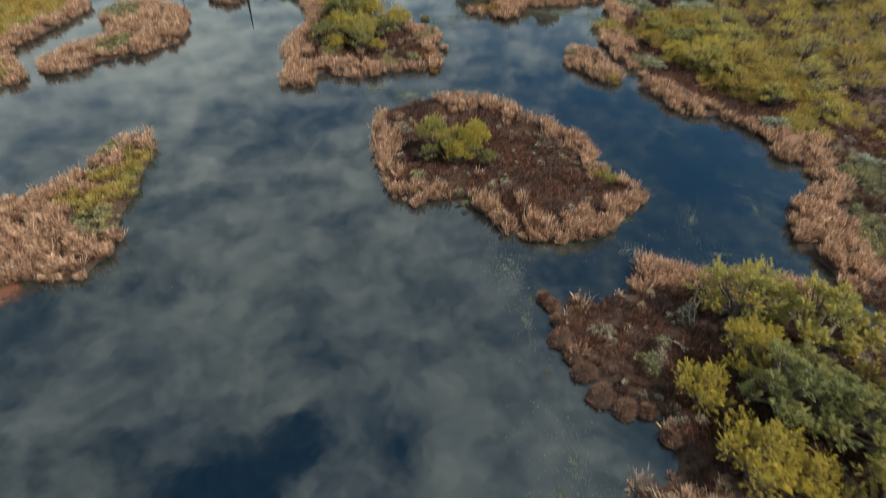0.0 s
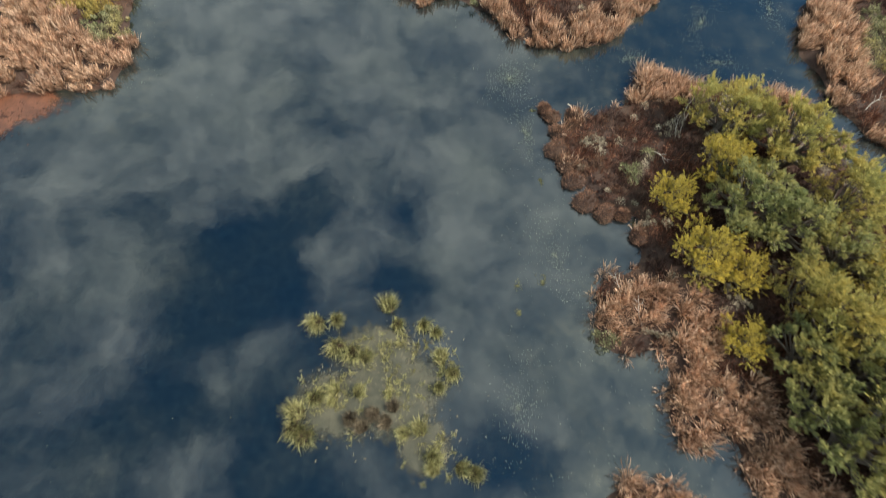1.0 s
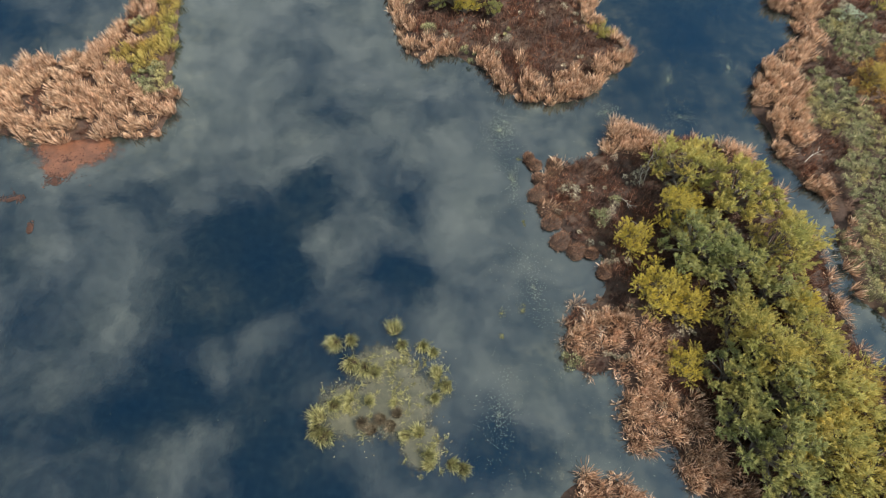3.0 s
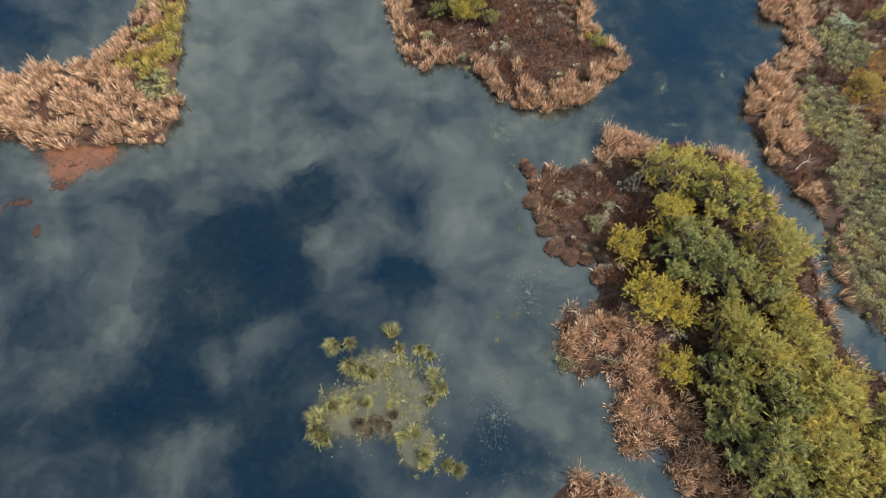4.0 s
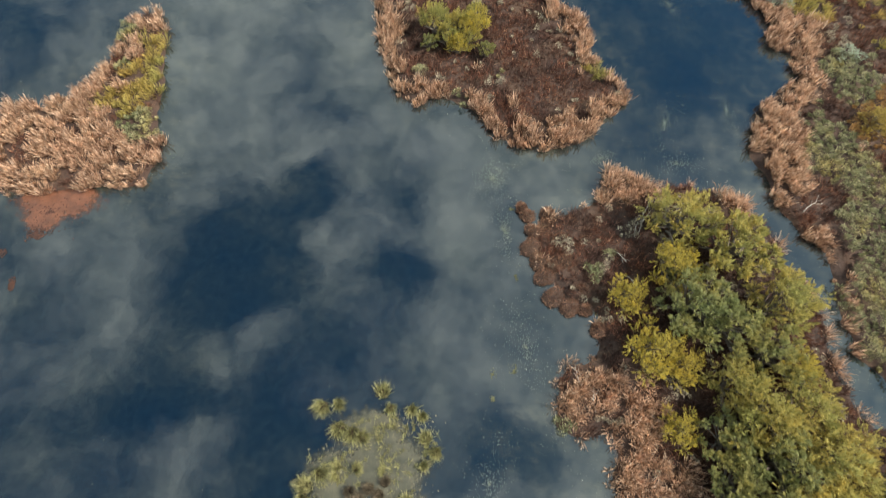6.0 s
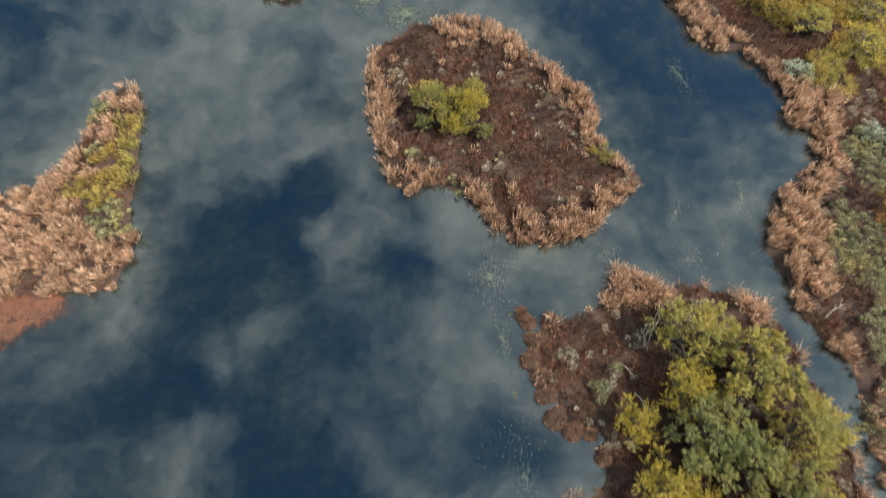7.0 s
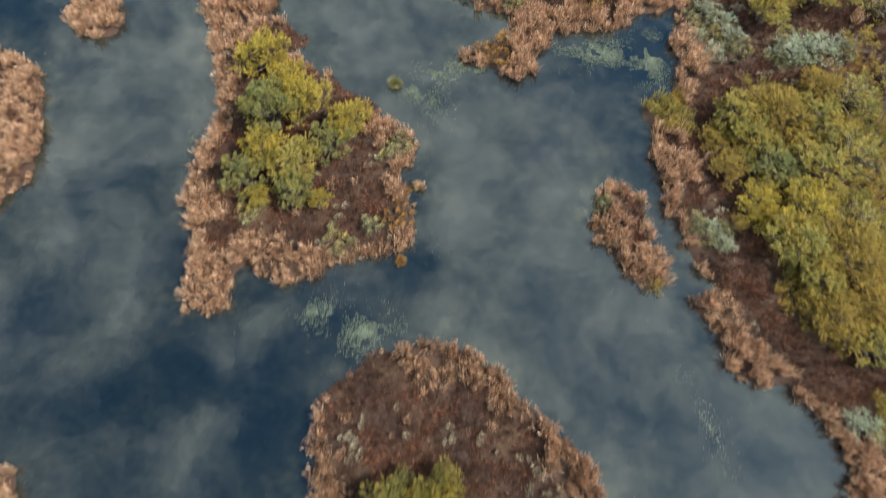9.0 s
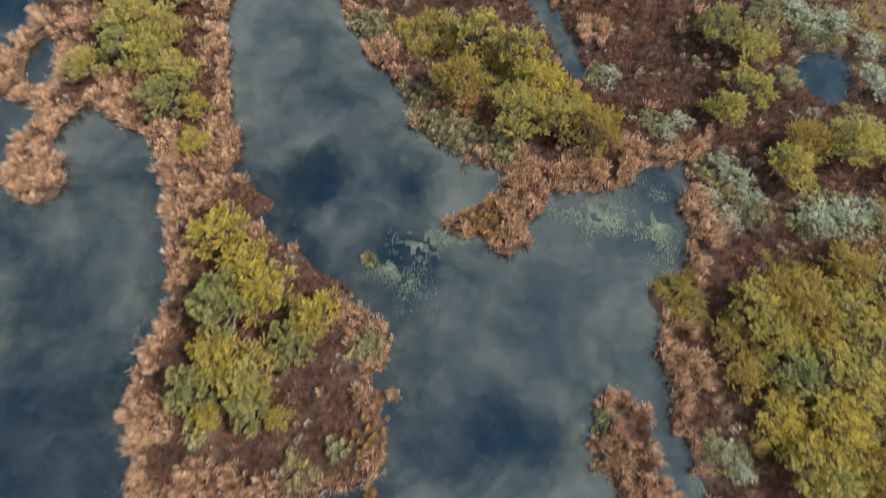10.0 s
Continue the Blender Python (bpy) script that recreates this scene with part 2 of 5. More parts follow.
def mud_material(name, dark, mid, light):
    """Silt or algae just awash: it thins out towards its rim, where the water shows through."""
    m, N, L, P = material(name)
    n1, n2 = tex_noise(N, L, 0.9, 6.0, 0.62), tex_noise(N, L, 11.0, 5.0, 0.7)
    r1 = ramp_node(N, [(0.32, dark), (0.52, mid), (0.72, light)])
    L.new(n1.outputs[0], r1.inputs[0])
    r2 = ramp_node(N, [(0.3, (0.7, 0.7, 0.7)), (0.65, (1.2, 1.2, 1.2))])
    L.new(n2.outputs[0], r2.inputs[0])
    L.new(mix_rgb(N, L, 0.8, r1.outputs[0], r2.outputs[0], "MULTIPLY"), P.inputs["Base Color"])
    P.inputs["Roughness"].default_value = 0.4
    b = N.new("ShaderNodeBump")
    b.inputs["Strength"].default_value, b.inputs["Distance"].default_value = 0.4, 0.02
    L.new(n2.outputs[0], b.inputs["Height"])
    L.new(b.outputs[0], P.inputs["Normal"])
    at = N.new("ShaderNodeAttribute")
    at.attribute_name = "cover"
    n3 = tex_noise(N, L, 2.6, 6.0, 0.7)
    a = N.new("ShaderNodeMath")
    a.operation = "MULTIPLY_ADD"
    a.inputs[1].default_value = 1.1
    L.new(n3.outputs[0], a.inputs[0])
    L.new(at.outputs["Fac"], a.inputs[2])
    thick = N.new("ShaderNodeMapRange")
    thick.interpolation_type = "SMOOTHSTEP"
    thick.inputs["From Min"].default_value, thick.inputs["From Max"].default_value = 0.70, 1.10
    thick.inputs["To Max"].default_value = 0.9
    L.new(a.outputs[0], thick.inputs[0])
    clear = N.new("ShaderNodeBsdfTransparent")
    s = N.new("ShaderNodeMixShader")
    L.new(thick.outputs[0], s.inputs[0])
    L.new(clear.outputs[0], s.inputs[1])
    L.new(P.outputs[0], s.inputs[2])
    L.new(s.outputs[0], N["Material Output"].inputs[0])
    return m


M_SILTBANK = mud_material("beige_silt", (0.030, 0.031, 0.020), (0.058, 0.055, 0.035), (0.092, 0.083, 0.052))
M_RUSTBANK = mud_material("rust_silt", (0.065, 0.029, 0.018), (0.125, 0.050, 0.027), (0.165, 0.072, 0.040))

M_BARK, N, L, P = material("grey_bark")
n1 = tex_noise(N, L, 9.0, 6.0, 0.65)
r1 = ramp_node(N, [(0.3, (0.06, 0.045, 0.035)), (0.7, (0.19, 0.155, 0.125))])
L.new(n1.outputs[0], r1.inputs[0])
L.new(r1.outputs[0], P.inputs["Base Color"])
P.inputs["Roughness"].default_value = 0.9

M_GROUND, N, L, P = material("peat_ground")
n1 = tex_noise(N, L, 0.35, 5.0, 0.6)
n2 = tex_noise(N, L, 6.0, 8.0, 0.7)
r1 = ramp_node(N, [(0.3, (0.030, 0.018, 0.014)), (0.5, (0.055, 0.031, 0.022)), (0.7, (0.09, 0.055, 0.034))])
r2 = ramp_node(N, [(0.3, (0.45, 0.42, 0.40)), (0.6, (1.1, 1.05, 1.0)), (0.75, (1.9, 1.7, 1.45))])
L.new(n1.outputs[0], r1.inputs[0])
L.new(n2.outputs[0], r2.inputs[0])
L.new(mix_rgb(N, L, 0.85, r1.outputs[0], r2.outputs[0], "MULTIPLY"), P.inputs["Base Color"])
bump = N.new("ShaderNodeBump")
bump.inputs["Strength"].default_value, bump.inputs["Distance"].default_value = 0.8, 0.15
L.new(n2.outputs[0], bump.inputs["Height"])
L.new(bump.outputs[0], P.inputs["Normal"])
P.inputs["Roughness"].default_value = 0.95

M_WATER, N, L, P = material("dark_pond_water")
n1 = tex_noise(N, L, 0.16, 6.0, 0.6)
r1 = ramp_node(N, [(0.36, (0.002, 0.006, 0.011)), (0.52, (0.004, 0.008, 0.011)), (0.62, (0.009, 0.013, 0.014)), (0.75, (0.020, 0.023, 0.020))])
L.new(n1.outputs[0], r1.inputs[0])
n3 = tex_noise(N, L, 2.2, 9.0, 0.72)
r3 = ramp_node(N, [(0.34, (0.65, 0.7, 0.75)), (0.52, (1.0, 1.0, 1.0)), (0.72, (1.7, 1.6, 1.4))])
L.new(n3.outputs[0], r3.inputs[0])
deep = mix_rgb(N, L, 1.0, r1.outputs[0], r3.outputs[0], "MULTIPLY")
# over the shallows the silty bed shows through
att = N.new("ShaderNodeAttribute")
att.attribute_name = "shallow"
n4 = tex_noise(N, L, 0.7, 7.0, 0.68)
r4 = ramp_node(N, [(0.36, (0.007, 0.011, 0.012)), (0.52, (0.018, 0.022, 0.019)), (0.70, (0.048, 0.048, 0.034))])
L.new(n4.outputs[0], r4.inputs[0])
L.new(mix_rgb(N, L, att.outputs["Fac"], deep, r4.outputs[0]), P.inputs["Base Color"])
P.inputs["Roughness"].default_value = 0.03
P.inputs["IOR"].default_value = 1.85
n2 = tex_noise(N, L, 1.6, 3.0, 0.5)
bump = N.new("ShaderNodeBump")
bump.inputs["Strength"].default_value, bump.inputs["Distance"].default_value = 0.08, 0.02
L.new(n2.outputs[0], bump.inputs["Height"])
L.new(bump.outputs[0], P.inputs["Normal"])


# ---- plan: shorelines ----
def chaikin(pts, turns=2):
    p = np.array(pts, float)
    for _ in range(turns):
        q = np.roll(p, -1, axis=0)
        p = np.stack([0.75 * p + 0.25 * q, 0.25 * p + 0.75 * q], 1).reshape(-1, 2)
    return p


LATTICE = np.random.RandomState(7).rand(256, 256)


def drift(x, y, size, seed=0):
    """Smooth value noise, -1 to 1, with features of that size."""
    u, v = x / size + 37.3 * seed + 500, y / size + 91.7 * seed + 500
    i, j = np.floor(u).astype(int), np.floor(v).astype(int)
    a, b = u - i, v - j
    a, b = a * a * (3 - 2 * a), b * b * (3 - 2 * b)
    z = lambda di, dj: LATTICE[(i + di) % 256, (j + dj) % 256]
    return 2 * (z(0, 0) * (1 - a) * (1 - b) + z(1, 0) * a * (1 - b) + z(0, 1) * (1 - a) * b + z(1, 1) * a * b) - 1


def inland(x, y, poly):
    """Metres inside (plus) or outside (minus) of a closed outline."""
    best = np.full(x.shape, 1e9)
    inside = np.zeros(x.shape, bool)
    for (ax, ay), (bx, by) in zip(poly, np.roll(poly, -1, axis=0)):
        ex, ey = bx - ax, by - ay
        t = np.clip(((x - ax) * ex + (y - ay) * ey) / (ex * ex + ey * ey + 1e-9), 0, 1)
        best = np.minimum(best, (x - ax - t * ex) ** 2 + (y - ay - t * ey) ** 2)
        cross = (ay > y) != (by > y)
        inside ^= cross & (x < (bx - ax) * (y - ay) / (by - ay + 1e-12) + ax)
    return np.where(inside, 1, -1) * np.sqrt(best)


SHORES = {
    "west_island": [(-22.8, 38.6), (-21.6, 37.3), (-21.3, 35.2), (-20.6, 32.1), (-20.6, 29), (-19.3, 26.3), (-19.6, 23), (-21.4, 22), (-23.9, 22.2), (-27, 21.7), (-28.5, 21.2), (-30.8, 22.2), (-36.8, 22.7), (-38.7, 27.3), (-32.1, 27.5), (-30.6, 28.9), (-27.8, 29.2), (-26.1, 31), (-25.5, 31.7), (-25.1, 34.1), (-25, 36.3), (-23.8, 38)],
    "middle_island": [(1.2, 46.8), (3.8, 46.6), (6.2, 44.9), (7.9, 43.7), (9.5, 41.5), (12.1, 40.4), (12.7, 38.4), (12.4, 36.6), (13.4, 34.4), (15.1, 31.9), (14, 30.7), (12.3, 29), (10.9, 27.5), (8.4, 26.5), (5.8, 26.9), (4.3, 28.4), (3.4, 29.6), (1.5, 30.7), (0.1, 31.4), (-1.2, 30), (-2.5, 30.9), (-3.6, 34.3), (-4.7, 37.7), (-4.9, 41.3), (-4.8, 43.3), (-3, 44.7), (-1.6, 46.2)],
    "tree_island": [(12.5, 24.8), (13.5, 25), (15.1, 24.2), (17.7, 24), (21.8, 23.6), (23.2, 22.1), (24.2, 18.5), (25.4, 17), (25.8, 13.6), (26.1, 10.9), (26.9, 7.9), (29.9, 7), (30.4, 4.3), (29.6, -0.1), (27.6, -4.3), (23, -5.2), (18.2, -3.2), (15.4, -0.5), (14.4, 1.7), (13.8, 3.1), (12.3, 2.1), (11.3, 2.5), (11.1, 4.9), (11.6, 7.3), (10, 6.6), (8.6, 6.6), (7.6, 7.2), (8.2, 9), (8.8, 11), (11.1, 11.6), (11.4, 13), (10.8, 14.5), (8.7, 14.9), (8.1, 16.8), (7.3, 18.3), (7.2, 20), (8.7, 21.1), (11.5, 22.4), (12.2, 23.5)],
    "south_islet": [(7.2, 0.1), (8.3, 0.8), (9.9, 1.1), (11.5, 0.5), (12.4, -0.2), (12.4, -2.3), (9.9, -3.1), (7.4, -1.9), (6.9, -0.5)],
    "reed_islet": [(13.2, 57.8), (13.5, 58.3), (14.4, 59.1), (15.6, 59.1), (16.8, 58.4), (17.4, 57), (17.4, 55.1), (17.8, 53.7), (17.9, 51.8), (17.7, 50.6), (16.7, 50.7), (16.2, 51.8), (15.3, 51.7), (14.7, 52.8), (14.4, 54.5), (13.3, 54.4), (13.4, 56.2)],
    "north_west_islet": [(-37.9, 49.6), (-38.2, 52.3), (-36.8, 55.6), (-34.4, 59), (-40.2, 64.9), (-36.4, 70.9), (-29.3, 67.2), (-28.2, 63.3), (-27.4, 57.8), (-29.2, 55.5), (-31, 53.9), (-33.1, 52.9), (-33.6, 50.6), (-35.5, 49.1)],
    "far_west_marsh": [(-38.8, 45.9), (-37.7, 48.4), (-38.6, 49.9), (-40.4, 50.8), (-43, 55.2), (-42.6, 58.1), (-41.8, 62.1), (-40.9, 67.4), (-42.5, 69.4), (-50.6, 72.4), (-62, 66), (-66, 58.2), (-56, 46), (-41.9, 44.6)],
}
# the long island with the yellow willows: its western, northern and eastern, and southern shore
SHORES["willow_island"] = [(-15.7, 61.1), (-14.9, 62.9), (-15.2, 65.1), (-15.9, 68.5), (-17, 70.7), (-16.6, 72.1), (-18.4, 75.2), (-19.7, 77.2), (-22.1, 77.6), (-23.4, 79.4), (-25.4, 79.2), (-26.9, 77.1), (-24.7, 73.1), (-25.1, 71), (-27.3, 71.1), (-29.1, 73.2), (-29, 76.1), (-28, 77.3), (-28.5, 79.4), (-30.7, 80.5), (-32.5, 79.7), (-34, 83.5)]
SHORES["willow_island"] += [(-33, 85.4), (-30.8, 87.3), (-33.5, 92.9), (-32.5, 99.3), (-21.1, 100.8), (-17, 97.3), (-15.8, 90.8), (-14.6, 84.8), (-14, 80.3), (-12.1, 77.2), (-13, 74.4), (-10.4, 72.8), (-8.7, 72.2), (-8.7, 71.2), (-11.1, 70.5), (-6.8, 67.9), (-4.7, 66.5), (-2.7, 65.4), (-1.8, 63.7), (0.4, 61.9), (0.3, 60.8), (-1.4, 58.9), (0.8, 58.6), (0.9, 58.1), (-0.7, 57.7)]
SHORES["willow_island"] += [(-0.1, 57.6), (0.8, 55.7), (0.5, 54.4), (-0.6, 53), (-3.1, 52.4), (-4.7, 52), (-5.8, 51), (-7.1, 50.6), (-9.6, 50.7), (-11.2, 51.7), (-11.3, 50.1), (-11.9, 48.7), (-13, 48.2), (-14.4, 48.8), (-15.1, 50.7), (-14.8, 52.1), (-14.7, 53.6), (-15.7, 55.5), (-15.9, 57.8)]
# the eastern mainland: its western shore northwards, the point, and the far shore
SHORES["mainland"] = [(29.6, 9.9), (27.5, 11.4), (27.3, 13.3), (27.1, 16.6), (27.3, 19.5), (25.5, 20.6), (24.4, 23.2), (24.3, 25), (23.3, 27), (24.4, 28.8), (25.5, 31.2), (26.6, 32.6), (29.7, 34.5), (28.5, 35.1), (29.9, 36.6), (27.9, 37.1), (27.5, 38.3), (28.1, 40.4), (27.6, 41.7), (26.7, 43.1), (25.5, 43.4), (25.2, 44.7), (23.5, 44.5), (21.5, 45.4), (21.2, 47.3), (19.9, 49), (19.5, 50.2), (21.9, 51.4), (19.8, 53.7), (20.1, 55.7), (18, 57.2), (19.5, 58), (18.4, 60.5), (18.9, 62.7), (18.1, 65), (18, 67), (20.3, 67.4), (21.4, 68.8), (22, 71.6), (21, 72.6), (22.1, 74.3), (22, 76.2)]
SHORES["mainland"] += [(23.1, 78.4), (20.6, 76.2), (18.4, 75.6), (16.5, 73.8), (13, 73.9), (11.3, 73.4), (10.4, 71.4), (9.1, 68.7), (7.9, 68.3), (6.2, 69.4), (2.9, 70.5), (6.2, 72.6), (7.8, 73.6), (8.6, 75.4), (7.5, 75.3), (4.9, 75.7), (4, 76.7), (0.8, 78.9), (-0.8, 82.9), (-3.9, 86.8), (-6.1, 91.7), (-8.4, 97), (-10, 112), (-24, 110), (-30, 98), (-37, 97), (-50, 99), (-80, 96), (-180, 60), (-400, 400), (400, 400), (400, -300), (80, -120), (46, -30), (40, -4), (34, 5)]
INLET = [(8.3, 96.7), (10.0, 92.7), (12.2, 88.8), (13.2, 84.4), (15.0, 84.3), (14.1, 88.4), (12.8, 91.1), (11.7, 93.6), (11.2, 96.8), (11, 106), (7.6, 106)]
POOL = [(33.1, 88.3), (34.7, 88.1), (37.6, 88.2), (36.6, 83.2), (34.8, 82.5), (33.3, 84.1), (32.2, 84.7)]
COVE = chaikin([(-30.4, 86.6), (-28.2, 85.4), (-27.6, 81.4), (-29.4, 80.2), (-31.2, 83.4)])
SHORES = {k: chaikin(v) for k, v in SHORES.items()}
INLET, POOL = chaikin(INLET), chaikin(POOL)


def shore_of(name, x, y):
    d = inland(x, y, SHORES[name])
    if name == "mainland":
        d = np.minimum(d, -inland(x, y, INLET))
        d = np.minimum(d, -inland(x, y, POOL))
    if name == "willow_island":
        d = np.minimum(d, -inland(x, y, COVE))
    return d + 0.28 * drift(x, y, 1.3, 1) + 0.16 * drift(x, y, 0.5, 2)


def land(x, y):
    d = np.full(x.shape, -1e9)
    for name in SHORES:
        d = np.maximum(d, shore_of(name, x, y))
    return d


def ground_z(x, y, d):
    s = np.clip(d / 0.7, 0, 1)
    w = np.clip(-d / 1.4, 0, 1)
    rise = -0.02 + 0.28 * s * s * (3 - 2 * s) + 0.07 * drift(x, y, 0.9, 3) * s + 0.05 * drift(x, y, 3.0, 4) * s
    return np.where(d > 0, rise, -0.02 - 0.75 * w * w * (3 - 2 * w) - 0.06 * (w > 0))


def mesh_of(name, verts, tris):
    me = bpy.data.meshes.new(name)
    me.vertices.add(len(verts))
    me.vertices.foreach_set("co", np.ascontiguousarray(verts, np.float32).ravel())
    t = np.ascontiguousarray(tris, np.int32)
    me.loops.add(t.size)
    me.loops.foreach_set("vertex_index", t.ravel())
    me.polygons.add(len(t))
    me.polygons.foreach_set("loop_start", np.arange(0, t.size, t.shape[1], dtype=np.int32))
    me.update(calc_edges=True)
    return me


def axis_steps(lo, hi, step, far):
    core = list(np.arange(lo, hi + step / 2, step))
    out, s = [], step
    while core[-1] + sum(out) < far:
        s *= 1.6
        out.append(s)
    right = [core[-1] + sum(out[:i + 1]) for i in range(len(out))]
    left = [core[0] - sum(out[:i + 1]) for i in range(len(out))]
    return np.array(left[::-1] + core + right)


gx, gy = axis_steps(-66, 50, 0.4, 3000), axis_steps(-8, 106, 0.4, 3000)
XX, YY = np.meshgrid(gx, gy)
XF, YF = XX.ravel(), YY.ravel()
ZF = ground_z(XF, YF, land(XF, YF))
w = len(gx)
a = (np.arange(len(gy) - 1)[:, None] * w + np.arange(w - 1)[None, :]).ravel()
ground = tagged(new("ground", mesh_of("ground", np.stack([XF, YF, ZF], 1), np.stack([a, a + 1, a + w + 1, a + w], 1))),
                "dark brown peat ground of low marsh islands and banks", "ground", kind="structure")
ground.data.materials.append(M_GROUND)
ground.data.polygons.foreach_set("use_smooth", [True] * len(ground.data.polygons))

sx, sy = axis_steps(-66, 50, 0.8, 3000), axis_steps(-8, 106, 0.8, 3000)
WX, WY = [q.ravel() for q in np.meshgrid(sx, sy)]
w = len(sx)
a = (np.arange(len(sy) - 1)[:, None] * w + np.arange(w - 1)[None, :]).ravel()
water = tagged(new("water", mesh_of("water", np.stack([WX, WY, 0 * WX], 1), np.stack([a, a + 1, a + w + 1, a + w], 1))), "calm dark pond water mirroring a cloudy sky", "water", kind="structure")
bed = water.data.attributes.new("shallow", "FLOAT", "POINT")
bed.data.foreach_set("value", np.clip(np.exp(np.minimum(land(WX, WY), 0) / 2.6) * (0.75 + 0.6 * drift(WX, WY, 4.0, 41)), 0, 1).astype(np.float32))
water.data.materials.append(M_WATER)


# ---- plants ----
RNG = np.random.RandomState(11)


def blades(base, az, lean, height, width, wide=None, spin=None):
    """Tapered blades of three triangles, bowed outward along az."""
    n = len(base)
    hx, hy = np.cos(az), np.sin(az)
    spin = RNG.uniform(0, math.pi, n) if spin is None else spin
    sx, sy = np.cos(spin) * width / 2, np.sin(spin) * width / 2
    mid = base + np.stack([hx * lean * height * 0.4, hy * lean * height * 0.4, height * 0.62 * np.sqrt(1 - 0.5 * np.minimum(lean, 1) ** 2)], 1)
    tip = base + np.stack([hx * lean * height, hy * lean * height, height * np.sqrt(np.maximum(0.06, 1 - lean ** 2))], 1)
    side = np.stack([sx, sy, np.zeros(n)], 1)
    k = 0.9 if wide is None else wide
    v = np.stack([base - side * 0.7, base + side * 0.7, mid - side * k, mid + side * k, tip], 1).reshape(-1, 3)
    o = np.arange(n)[:, None] * 5
    t = np.concatenate([o + [0, 1, 3], o + [0, 3, 2], o + [2, 3, 4]], 1).reshape(-1, 3)
    return v, t


def spikes(base, az, lean, height, width):
    """Single-triangle blades for low plants."""
    n = len(base)
    spin = az + math.pi / 2 + RNG.uniform(-0.7, 0.7, n)
    side = np.stack([np.cos(spin) * width / 2, np.sin(spin) * width / 2, RNG.uniform(-0.2, 0.2, n) * width], 1)
    tip = base + np.stack([np.cos(az) * lean * height, np.sin(az) * lean * height, height * np.sqrt(np.maximum(0.04, 1 - lean ** 2))], 1)
    v = np.stack([base - side, base + side, tip], 1).reshape(-1, 3)
    return v, np.arange(n * 3).reshape(-1, 3)


def plumes(base, az, lean, height, width):
    """Reeds: a thin stalk that swells to a feathery head and ends in a point."""
    n = len(base)
    spin = RNG.uniform(0, math.pi, n)
    side = np.stack([np.cos(spin), np.sin(spin), RNG.uniform(-0.5, 0.5, n)], 1) * (width / 2)[:, None]
    way = np.stack([np.cos(az) * lean, np.sin(az) * lean, np.sqrt(np.maximum(0.06, 1 - lean ** 2))], 1)
    head = base + way * (height * RNG.uniform(0.6, 0.8, n))[:, None]
    nod = np.stack([np.cos(az + 1.2), np.sin(az + 1.2), np.zeros(n)], 1) * (height * RNG.uniform(-0.16, 0.16, n))[:, None]
    v = np.stack([base, head - side, base + way * height[:, None] + nod, head + side], 1).reshape(-1, 3)
    o = np.arange(n)[:, None] * 4
    # tip weight: reed and grass colour goes from dark base to pale head
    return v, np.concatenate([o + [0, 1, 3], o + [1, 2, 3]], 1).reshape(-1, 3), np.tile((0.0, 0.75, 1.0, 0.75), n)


def joined(parts_list):
    vs, ts, o = [], [], 0
    for v, t in parts_list:
        vs.append(v)
        ts.append(t + o)
        o += len(v)
    return np.concatenate(vs), np.concatenate(ts)


# kind: spacing, blades per tuft, spread, height, width, lean from, lean to
KINDS = {
    "reed": (0.27, 42, 0.15, (0.45, 1.08), (0.026, 0.054), (0.0, 0.46)),
    "sedge": (0.34, 32, 0.22, (0.25, 0.62), (0.022, 0.05), (0.15, 0.95)),
    "grey": (0.46, 120, 0.36, (0.45, 0.85), (0.035, 0.06), (0.08, 0.17)),
    "grass": (0.40, 40, 0.22, (0.40, 0.95), (0.028, 0.055), (0.05, 0.55)),
    "rust": (0.50, 110, 0.36, (0.45, 0.85), (0.03, 0.055), (0.08, 0.20)),
    "pale": (0.40, 70, 0.24, (0.35, 0.65), (0.03, 0.05), (0.08, 0.16)),
}
NAMES = {
    "reed": ("reed_bed", M_REED, "dry tan reeds standing in tufts along the shore", "reeds"),
    "sedge": ("sedge_meadow", M_SEDGE, "low reddish-brown withered sedge on wet ground", "sedge"),
    "grey": ("low_scrub", M_GREY, "low grey-green scrub in rounded tussocks on marsh", "scrub"),
    "grass": ("marsh_grass", M_GRASS, "yellow-olive marsh grass and low shoots", "grass"),
    "pale": ("pale_scrub", M_PALE, "small pale beige shrubs dotted over the sedge", "scrub"),
    "rust": ("rusty_scrub", M_RUST, "rust-orange low autumn scrub on the marsh", "scrub"),
}
R, S, G, Y, O, B = "reed", "sedge", "grey", "grass", "rust", "pale"
